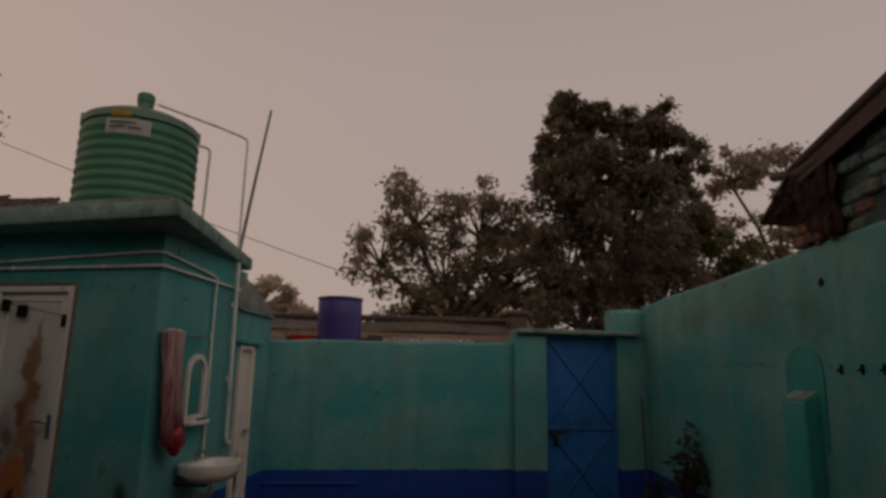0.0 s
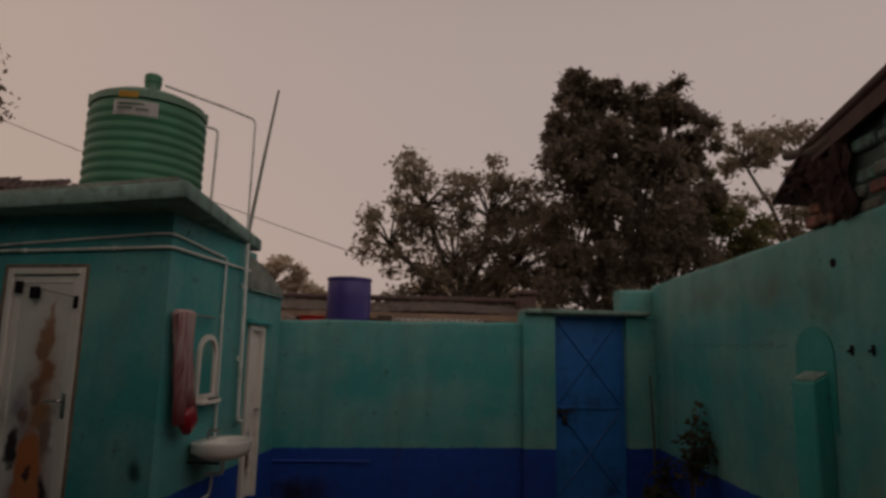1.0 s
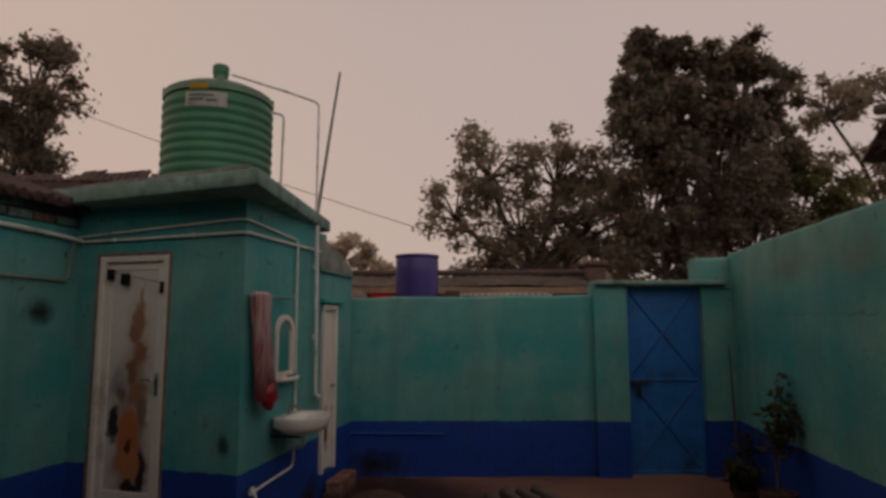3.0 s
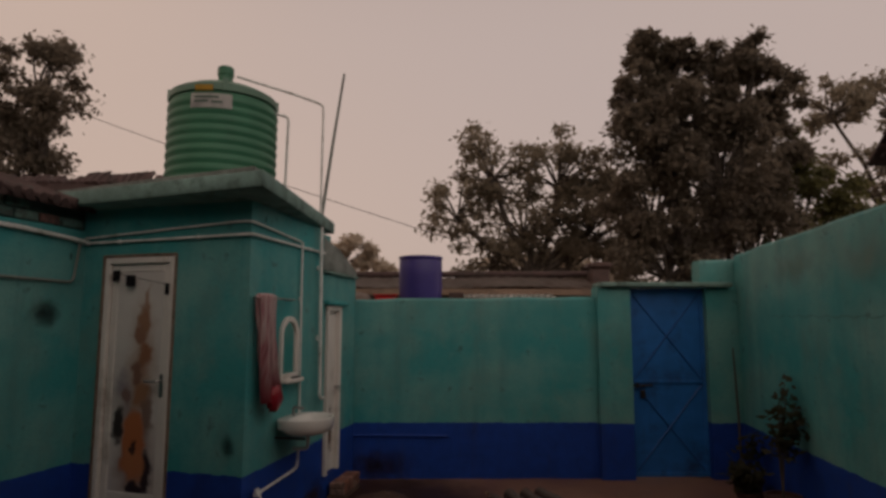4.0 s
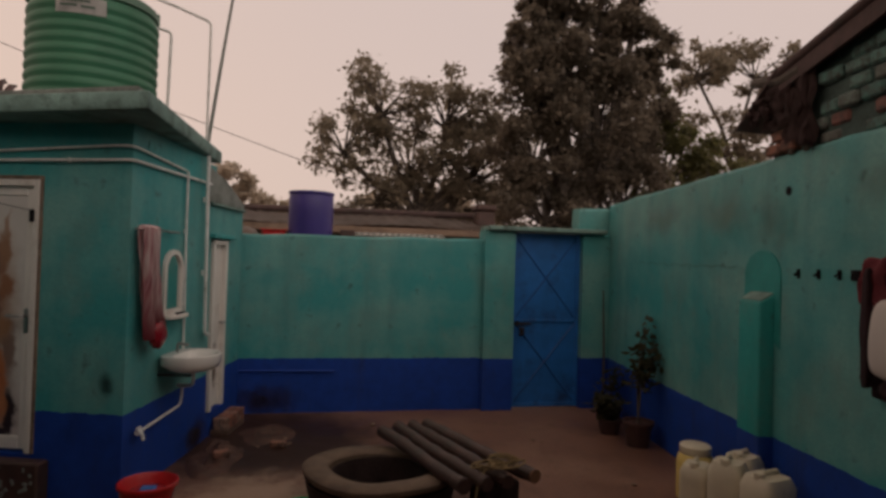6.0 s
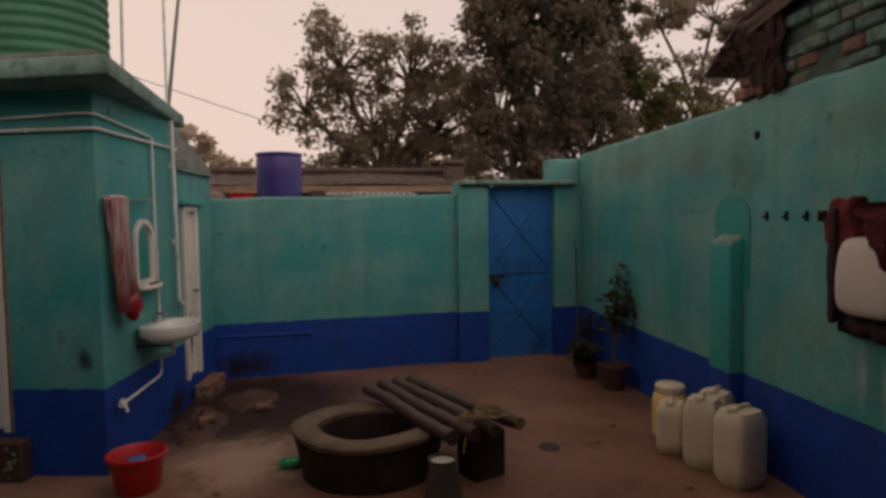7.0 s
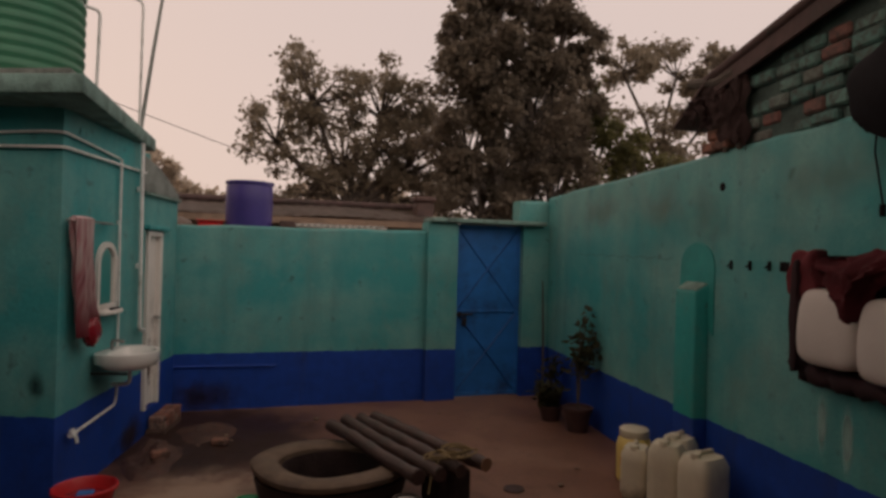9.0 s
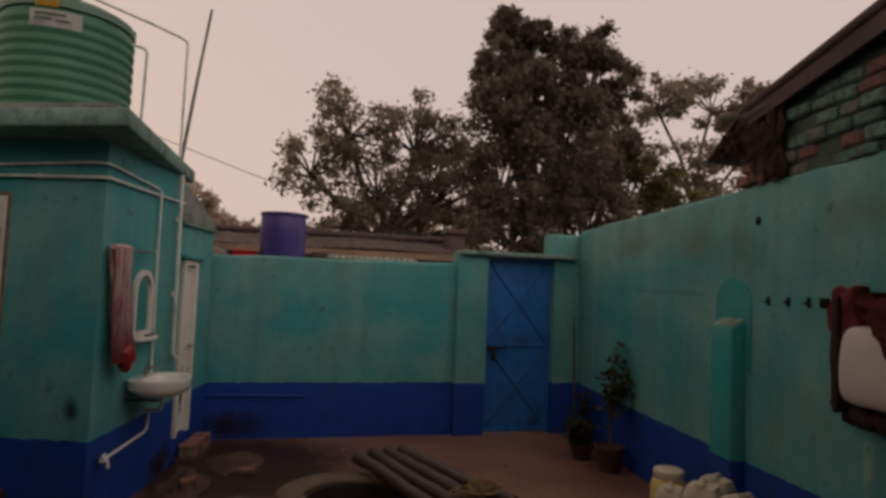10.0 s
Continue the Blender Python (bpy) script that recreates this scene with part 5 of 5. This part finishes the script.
part("wall_core", prism([(0.02, 0.03), (4.5, 0.03), (4.5, 0.24), (0.02, 0.24)], -0.045, [roof_z(0) - 0.02, roof_z(4.5) - 0.02, roof_z(4.5) - 0.02, roof_z(0) - 0.02]), M_joint, east)
bm = prism([(-0.06, -0.05), (4.7, -0.05), (4.7, 3.0), (-0.06, 3.0)], 0, 0.05)
for v in bm.verts:
    u = v.co.x
    v.co.z = (roof_z(u) - 0.02 if v.co.z < 0.01 else roof_z(u) + 0.07) - 0.02 * max(0, v.co.y)
part("roof", bm, M_tile, east, "dark weathered tile and tin roof")
part("roof_roll", tube([(-0.1, -0.06, roof_z(-0.1) + 0.05), (1.2, -0.07, roof_z(1.2) + 0.065), (2.4, -0.06, roof_z(2.4) + 0.05), (4.7, -0.06, roof_z(4.7) + 0.06)], 0.035, 10), M_tile, east, smooth=True)
bb = part("barge_board", prism([(-0.08, -0.075), (4.7, -0.075), (4.7, -0.053), (-0.08, -0.053)], 0, [0.1] * 4), M_tile, east)
for v in bb.data.vertices:
    v.co.z = roof_z(v.co.x) + (-0.08 if v.co.z < 0.05 else 0.05)
eave = prism([(-0.42, -0.10), (0.06, -0.10), (0.06, 0.5), (-0.42, 0.5)], 0.0, 0.02)
for v in eave.verts:
    v.co.z += 0.20 + 0.62 * (v.co.x + 0.42) - 0.05 * v.co.y
part("eave_sheet", eave, M_tile, east, "bent dark tin eave sheet")
def torn_sacking(x0, x1, top, bottom, y, seed):
    """A crumpled rag with a torn lower edge and deep uneven folds."""
    bm = bmesh.new()
    g = []
    for j in range(19):
        v = j / 18
        row = []
        for i in range(19):
            u = i / 18
            torn = 0.09 * noise.noise(Vector((u * 5, seed, 0.0))) + 0.05 * noise.noise(Vector((u * 13, seed, 3.0)))
            x = x0 + (x1 - x0) * u + 0.05 * noise.noise(Vector((u * 2, v * 4, seed)))
            yy = y - 0.07 * abs(noise.noise(Vector((u * 5, v * 1.5, seed + 9.0)))) - 0.03 * noise.noise(Vector((u * 11, v * 5, seed)))
            row.append(bm.verts.new((x, yy, top + (bottom + torn - top) * v)))
        g.append(row)
    for j in range(18):
        for i in range(18):
            bm.faces.new((g[j][i], g[j][i + 1], g[j + 1][i + 1], g[j + 1][i]))
    bmesh.ops.solidify(bm, geom=bm.faces[:], thickness=0.012)
    return bm


for x0, x1, top, bottom, y, seed in ((-0.12, 0.14, 0.44, 0.14, -0.05, 2.0), (0.10, 0.30, 0.47, 0.03, -0.03, 6.0), (-0.22, -0.02, 0.36, 0.20, -0.09, 11.0), (0.22, 0.36, 0.50, -0.02, -0.02, 15.0)):
    part("sacking", torn_sacking(x0, x1, top, bottom, y, seed), M_sacking, east, "torn brown sacking hung under the eave", smooth=True)
for k, (x, z) in enumerate(((-0.16, -0.03), (0.0, -0.02), (-0.1, 0.055))):
    part("loose_brick", box((x, -0.03, z), (x + 0.15, 0.07, z + 0.075), 0.012), M_red_brick, east, "loose red brick")
part("rafter", tube([(-0.22, -0.08, 0.50), (0.06, -0.06, 0.44), (0.25, -0.05, 0.46)], 0.035, 8), M_bark, east)
part("rafter", tube([(-0.16, -0.02, 0.30), (0.2, -0.01, 0.36)], 0.03, 8), M_bark, east)
for x in (0.10, 0.25):
    part("post", tube([(x, 0.0, -0.05), (x + 0.01, -0.01, 0.44)], 0.02, 8, radii=[0.024, 0.02]), M_bark, east)
rnd = random.Random(44)
row = 0
z = -0.03
while z < 1.2:
    x = 0.34 - 0.11 * (row % 2)
    while x < 2.6:
        L = 0.195 + rnd.uniform(-0.03, 0.03)
        if z + 0.08 < roof_z(x) - 0.04 and x > 0.3 - 0.25 * (z < 0.10) and rnd.random() > 0.05:
            out = rnd.uniform(-0.02, 0.02)
            part("brick", box((x, out, z + rnd.uniform(-0.006, 0.004)), (x + L - rnd.uniform(0.012, 0.028), 0.06, z + 0.076 + rnd.uniform(-0.008, 0.004)), 0.014), M_brick, east)
        x += L
    z += 0.09
    row += 1

# ---- west neighbour: brick courses and roof over the wall ----
west = thing("neighbour_shed", LEFT @ At((-0.1, 0, 2.44)), "neighbour's brick shed with a dark tiled roof", "shed")
part("wall_core", box((-3.5, 0.03, -0.03), (0.35, 0.2, 0.26), 0.005), M_joint, west)
bm = prism([(-3.6, -0.10), (0.1, -0.10), (0.1, 1.9), (-3.6, 1.9)], 0.13, [0.17, 0.17, 0.9, 0.9])
for v in bm.verts:
    if v.co.y > 1 and v.co.z < 0.5:
        v.co.z = 0.85
part("roof", bm, M_tile, west, "dark sagging tile roof")
for k in range(34):
    x = -3.55 + 0.107 * k
    lift, out_ = rnd.uniform(-0.012, 0.014), rnd.uniform(-0.03, 0.02)
    part("roof_tile", tube([(x, -0.13 + out_, 0.165 + lift), (x + rnd.uniform(-0.015, 0.015), 0.7, 0.45 + lift)], 0.04, 7, radii=[0.036, 0.03]), M_tile, west)
for r_ in range(2):
    x = -2.6 + 0.1 * r_
    while x < -0.05:
        L = 0.21 + rnd.uniform(-0.015, 0.02)
        if not (x > -0.45 and r_ == 1):
            part("brick", box((x, rnd.uniform(-0.012, 0.006), 0.005 + 0.083 * r_), (x + L - 0.018, 0.05, 0.074 + 0.083 * r_), 0.008), M_brick, west)
        x += L
pipe_run("wall_pipe", [(-3.2, -0.025, 2.385), (-0.6, -0.025, 2.375), (-0.12, -0.025, 2.35), (0.05, -0.03, 2.33)], 0.018, "white plastic pipe along the yard wall", LEFT)
pipe_run("wall_pipe", [(-3.2, -0.02, 2.03), (-0.1, -0.02, 2.01), (-0.05, -0.02, 2.36)], 0.011, "thin grey pipe along the yard wall", LEFT, M_concrete)
bm = bmesh.new()
vs = []
for k in range(26):
    a = 2 * math.pi * k / 26
    r = 1 + 0.25 * noise.noise(Vector((math.cos(a) * 2, math.sin(a) * 2, 3)))
    vs.append(bm.verts.new((-0.33 + 0.24 * r * math.cos(a), -0.003, 1.76 + 0.17 * r * math.sin(a))))
f = bm.faces.new(vs)
bmesh.ops.solidify(bm, geom=[f], thickness=0.003)
whole("soot_stain", bm, decal("soot", (0.012, 0.02, 0.02), 0.9, 0.98, 1.0, 0.6, 6.0), LEFT, "black soot stain on the teal wall", "stain", kind="structure")

# ---- over the back wall: low roofs, drum, clutter ----
whole("low_roof", box((-6, 0.21, 1.80), (2.4, 2.6, 1.90), 0.02), M_concrete, BACK, "low flat cement roof behind the yard wall", "roof", kind="structure")
drum = thing("water_drum", At((-0.30, 6.55, 1.902)), "blue plastic water drum on the low roof", "drum")
part("drum_body", lathe([(0.235, 0), (0.255, 0.02), (0.262, 0.2), (0.264, 0.37), (0.262, 0.53), (0.25, 0.56), (0.02, 0.565)], 32), M_blue_plastic, drum, smooth=True)
part("drum_rim", lathe([(0.245, 0.555), (0.268, 0.558), (0.27, 0.592), (0.25, 0.595)], 32), M_blue_plastic, drum, smooth=True)
for sx in (-0.1, 0.11):
    part("drum_bung", lathe([(0.04, 0.556), (0.04, 0.60), (0.01, 0.602)], 14, centre=(sx, -0.08, 0)), M_blue_plastic, drum)
crate = thing("red_crate", At((-0.72, 6.6, 1.902)), "bright red plastic tub on the low roof", "tub")
part("tub_body", box((-0.14, -0.12, 0), (0.14, 0.12, 0.12), 0.02), M_red, crate)
part("tub_rim", box((-0.155, -0.135, 0.121), (0.155, 0.135, 0.135), 0.005), M_red, crate)
tub = thing("old_basin", At((-1.08, 6.62, 1.902)), "upturned dark basin with a pale rim", "basin")
part("basin_shell", lathe([(0.20, 0), (0.19, 0.06), (0.14, 0.13), (0.05, 0.16), (0.01, 0.162)], 24), M_tin, tub, smooth=True)
part("basin_rim", lathe([(0.199, 0.0), (0.215, 0.0), (0.215, 0.018), (0.199, 0.018)], 24, closed=True), M_pipe, tub)
box_ = whole("wooden_crate", box((-0.09, -0.1, 0), (0.09, 0.1, 0.16), 0.01), M_log, At((0.14, 6.6, 1.902)), "dark wooden box beside the drum", "box")
sheet = thing("corrugated_sheet", At((0.80, 6.85, 1.902)), "pale corrugated roofing sheet lying on the roof", "roofing sheet")
bm = bmesh.new()
n_ = 120
rows_ = [[bm.verts.new((-0.58 + 1.16 * k / n_, y, 0.125 + 0.022 * math.sin(2 * math.pi * k / n_ * 15) + 0.03 * (y > 0))) for k in range(n_ + 1)] for y in (-0.2, 0.9)]
for k in range(n_):
    bm.faces.new((rows_[0][k], rows_[0][k + 1], rows_[1][k + 1], rows_[1][k]))
bmesh.ops.solidify(bm, geom=bm.faces[:], thickness=0.006)
part("sheet", bm, M_pipe, sheet, smooth=True)
for sx in (-0.5, 0.5):
    part("batten", box((sx - 0.03, -0.15, 0.0), (sx + 0.03, 0.85, 0.10), 0.004), M_bark, sheet)

shed = thing("long_shed", At((0, 9.0, 0)), "long low mud shed with a rusted tin roof", "shed")
part("wall", box((-5.5, 0.0, -0.03), (2.7, 0.2, 2.22), 0.02), M_mud, shed)
part("wall", box((-5.5, 1.9, -0.03), (2.7, 2.1, 2.4), 0.02), M_mud, shed)
bm = bmesh.new()
n_ = 160
rows_ = [[bm.verts.new((-5.7 + 8.5 * k / n_, y, z + 0.008 * math.sin(2 * math.pi * k / n_ * 40) + 0.02 * math.sin(k * 0.11))) for k in range(n_ + 1)] for y, z in ((-0.35, 2.24), (1.0, 2.50), (2.4, 2.40))]
for a, b in zip(rows_, rows_[1:]):
    for k in range(n_):
        bm.faces.new((a[k], a[k + 1], b[k + 1], b[k]))
bmesh.ops.solidify(bm, geom=bm.faces[:], thickness=0.012)
part("roof", bm, M_tin, shed, "rusted corrugated tin roof", smooth=True)
part("ridge_beam", tube([(-5.7, 1.0, 2.53), (-1.5, 1.0, 2.545), (2.8, 1.0, 2.56)], 0.055, 8), M_tile, shed, smooth=True)
part("eave_board", box((-5.6, -0.36, 2.12), (2.75, -0.33, 2.22), 0.005), M_mud, shed)
stack = thing("brick_pillar", At((2.68, 9.6, 0)), "dark old brick pillar by the shed", "pillar")
part("shaft", box((-0.16, -0.16, -0.03), (0.16, 0.16, 2.62), 0.02), M_log, stack)
part("cap", box((-0.2, -0.2, 2.621), (0.19, 0.2, 2.72), 0.03), M_log, stack)
far_house = thing("far_house", At((-9.0, 30, 0)), "distant low house with a pale sloping roof", "house")
part("wall", box((-4, 0, -0.03), (4.0, 5, 3.8), 0.03), M_mud, far_house)
bm = prism([(-4.4, -0.4), (4.8, -0.4), (4.8, 5.4), (-4.4, 5.4)], 3.8, [6.6, 3.95, 3.95, 6.6])
part("roof", bm, M_concrete, far_house, "weathered pale roof")
part("window", box((-1, -0.03, 1.2), (0.2, 0.0, 2.4), 0.01), M_black, far_house)
wire = thing("overhead_wire", At((-11.691, 14.0, 7.896)), "thin black overhead wire", "wire")
pts = [Vector((-11.691, 14, 7.896)).lerp(Vector((2.0, 12.0, 2.9)), k / 20) - Vector((0, 0, 0.55 * (k / 20) * (1 - k / 20))) - Vector((-11.691, 14, 7.896)) for k in range(21)]
part("strand", tube(pts, 0.008, 5), M_black, wire)


# ---- trees ----
def tree(base, lobes, material, seed, leaf=0.2, density=1.0, trunk=0.22, label="", group="trees beyond the yard"):
    """A tapered trunk, limbs to every clump, and a crown of many small leaves in uneven clumps."""
    rnd2 = random.Random(seed)
    th = thing("tree", At((*base, -0.03)), label, "tree", group)
    o = Vector((*base, -0.03))
    mean = sum((Vector(l_[:3]) for l_ in lobes), Vector()) / len(lobes)
    low = min(l_[2] - l_[5] for l_ in lobes)
    fork = Vector((base[0] * 0.6 + mean.x * 0.4, base[1] * 0.6 + mean.y * 0.4, max(1.0, low + 0.3)))
    part("trunk", tube([Vector((0, 0, 0)), (fork - o) * 0.5 + Vector((0.1, 0, 0)), fork - o], trunk, 10, radii=[trunk * 1.25, trunk, trunk * 0.8]), M_bark, th, smooth=True)
    bm = bmesh.new()
    pts_ = []
    for cx, cy, cz, rx, ry, rz, n in lobes:
        hub = Vector((cx, cy, cz - rz * 0.35)) - o
        tube([fork - o, (fork - o).lerp(hub, 0.5) + Vector((rnd2.uniform(-0.3, 0.3), 0, 0.2)), hub], 0.1, 7, bm, [trunk * 0.6, trunk * 0.45, trunk * 0.32])
        for k in range(n):
            a, u = rnd2.uniform(0, 2 * math.pi), rnd2.uniform(-1, 1)
            r = rnd2.uniform(0.35, 1.1) ** 0.6
            q = math.sqrt(1 - u * u)
            c = Vector((cx + rx * r * q * math.cos(a), cy + ry * r * q * math.sin(a), cz + rz * r * u)) - o
            tube([hub, hub.lerp(c, 0.55) + Vector((rnd2.uniform(-0.15, 0.15), rnd2.uniform(-0.15, 0.15), rnd2.uniform(-0.1, 0.25))), c], 0.03, 4, bm, [trunk * 0.22, trunk * 0.13, 0.012], cap=False)
            size = rnd2.uniform(0.28, 0.62) * (rx + rz) / 5.0 + 0.10
            for j in range(int(95 * density)):
                g = Vector((rnd2.gauss(0, 1), rnd2.gauss(0, 1), rnd2.gauss(0, 0.75))) * size * 0.54
                pts_.append(c + g)
    tagged(part("branchwork", bm, M_bark, th), kind="stuff")
    V, Fc = leaves(pts_, leaf, rnd2, 0.4)
    ob = stuff_mesh("crown", np.array([tuple(v) for v in V]), np.array(Fc), material, th)
    tagged(ob, kind="stuff")


tree((2.9, 22), [(1.95, 22, 7.65, 1.6, 1.4, 1.6, 26), (4.45, 22, 7.35, 1.7, 1.4, 1.6, 26), (0.65, 22, 6.05, 1.4, 1.3, 1.5, 20), (3.15, 22, 5.45, 2, 1.5, 1.7, 28), (5.65, 22, 5.75, 1.4, 1.3, 1.9, 22), (1.95, 22, 4.15, 1.7, 1.2, 1, 16), (4.75, 22, 4.05, 1.9, 1.2, 1.1, 16), (6.95, 22, 6.15, 1.2, 1.2, 1.8, 16), (6.75, 22, 4.15, 1.3, 1.2, 1.3, 14)], M_leaf_olive, 71, 0.22, 0.85, 0.26, "broad olive-green tree with ragged gaps in its crown")
tree((8.0, 18), [(6.5, 18, 9.7, 0.8, 0.8, 0.7, 12), (5.9, 18, 9, 0.7, 0.7, 0.5, 7), (7.5, 18, 9.9, 0.7, 0.8, 0.8, 12), (7.6, 18, 8.3, 1.5, 1.4, 1.2, 26), (8.7, 18, 9.4, 0.6, 0.7, 0.7, 8), (10, 18, 10, 0.75, 0.8, 0.9, 15), (9.9, 18, 8.3, 1.1, 1, 1, 16), (10.5, 18, 7.1, 0.9, 1, 1.3, 14), (6.7, 18, 7.3, 1.3, 1.3, 1.6, 24), (6.6, 18, 5.1, 1.6, 1.5, 1.8, 28), (8.8, 18, 6.5, 1.9, 1.6, 2.4, 42), (7, 18, 3.5, 1.8, 1.5, 1.4, 26), (9.6, 18, 3.8, 1.8, 1.4, 1.6, 26), (7, 18, 10.4, 0.5, 0.6, 0.45, 6), (6.6, 18, 10.6, 0.35, 0.5, 0.3, 4), (9.2, 18, 10.2, 0.6, 0.6, 0.5, 8), (6.7, 18, 10.8, 0.45, 0.5, 0.35, 4), (10.8, 18, 8.9, 0.7, 0.8, 0.8, 10)], M_leaf, 72, 0.21, 1.9, 0.34, "tall dense dark-green tree")
tree((12.6, 19), [(11.8, 19, 5.2, 1.7, 1.4, 1.8, 26), (13.6, 19, 4.8, 1.7, 1.4, 1.6, 22), (12.0, 19, 3.2, 2.2, 1.4, 1.2, 22), (11.2, 19, 7.2, 1.0, 1.0, 1.1, 9)], M_leaf_light, 73, 0.22, 1.3, 0.2, "lower yellow-green tree beside the tall one")
tree((20.0, 26), [(17.7, 26, 11.6, 1.9, 1.5, 1.5, 16), (20.9, 26, 11.8, 2.2, 1.5, 1.6, 18), (18.9, 26, 8.4, 2, 1.5, 1.6, 13), (22.9, 26, 9.8, 1.9, 1.5, 1.8, 15), (21.1, 26, 7.2, 2, 1.4, 1.5, 12)], M_leaf_olive, 74, 0.30, 0.8, 0.2, "airy tree with thin limbs against the sky")
tree((27.5, 28), [(26.8, 28, 13.0, 2.3, 1.6, 1.9, 22), (27.6, 28, 10.0, 2.4, 1.6, 2.2, 22)], M_leaf, 75, 0.30, 1.2, 0.25, "dark tree behind the neighbour's roof")
tree((-11.4, 14), [(-9.85, 14, 6.2, 0.7, 0.8, 1.5, 14), (-10.1, 14, 7.6, 1, 1, 1.6, 20), (-11.5, 14, 6.9, 1.1, 1, 1.8, 20), (-10.4, 14, 5.1, 1.1, 1, 1.5, 20), (-11.9, 14, 4.5, 1.4, 1, 1.8, 20)], M_leaf, 76, 0.17, 1.5, 0.22, "dense dark tree beyond the wash block")
tree((-4.95, 9), [(-4.75, 9, 4.02, 0.16, 0.2, 0.28, 5), (-4.9, 9.1, 3.7, 0.25, 0.2, 0.25, 5)], M_leaf_olive, 77, 0.08, 0.25, 0.03, "thin sapling behind the roof")
# the two far trees are paled by colour to stand for rain haze
tree((-8.6, 60), [(-9.4, 60, 8.2, 2.6, 2, 2.4, 20), (-6.6, 60, 6.6, 2.2, 2, 2.2, 18), (-11.8, 60, 6.6, 2.0, 2, 2.4, 16), (-3.6, 60, 5.2, 2.4, 2, 2.0, 16)], M_leaf_far, 78, 0.6, 1.2, 0.35, "distant tree with rain haze put into its leaf colour", "distant trees")
tree((9.0, 55), [(6.0, 55, 5.4, 3.0, 2, 2.4, 20), (10.5, 55, 6.0, 3.4, 2, 2.6, 22), (14.5, 55, 5.5, 3.0, 2, 2.5, 18)], M_leaf_far, 79, 0.6, 1.2, 0.3, "distant trees behind the shed, hazed in their leaf colour", "distant trees")

# a higher shed behind the wash block with a ragged tile edge
ragged = thing("tiled_shed", At((-4.62, 6.5, 0.0)), "old shed behind the roof with a ragged tile edge", "shed")
part("wall", box((-1.8, 0.0, -0.03), (1.1, 0.9, 3.30), 0.02), M_joint, ragged)
part("roof_bed", prism([(-1.9, -0.1), (1.15, -0.1), (1.15, 1.0), (-1.9, 1.0)], 3.301, [3.36, 3.40, 3.42, 3.38]), M_tile, ragged)
for k in range(34):
    x = -1.85 + 0.088 * k
    tilt, up = rnd.uniform(-0.06, 0.06), rnd.uniform(0.02, 0.12) + 0.05 * (x > 0.1)
    bm = tube([(x, -0.12 + 0.06 * rnd.random(), 3.37), (x + tilt * 0.5, 0.05, 3.43 + up * 0.6), (x + tilt, 0.2, 3.44 + up)], 0.04, 6, radii=[0.05, 0.036, 0.014])
    part("clay_tile", bm, M_tile, ragged)
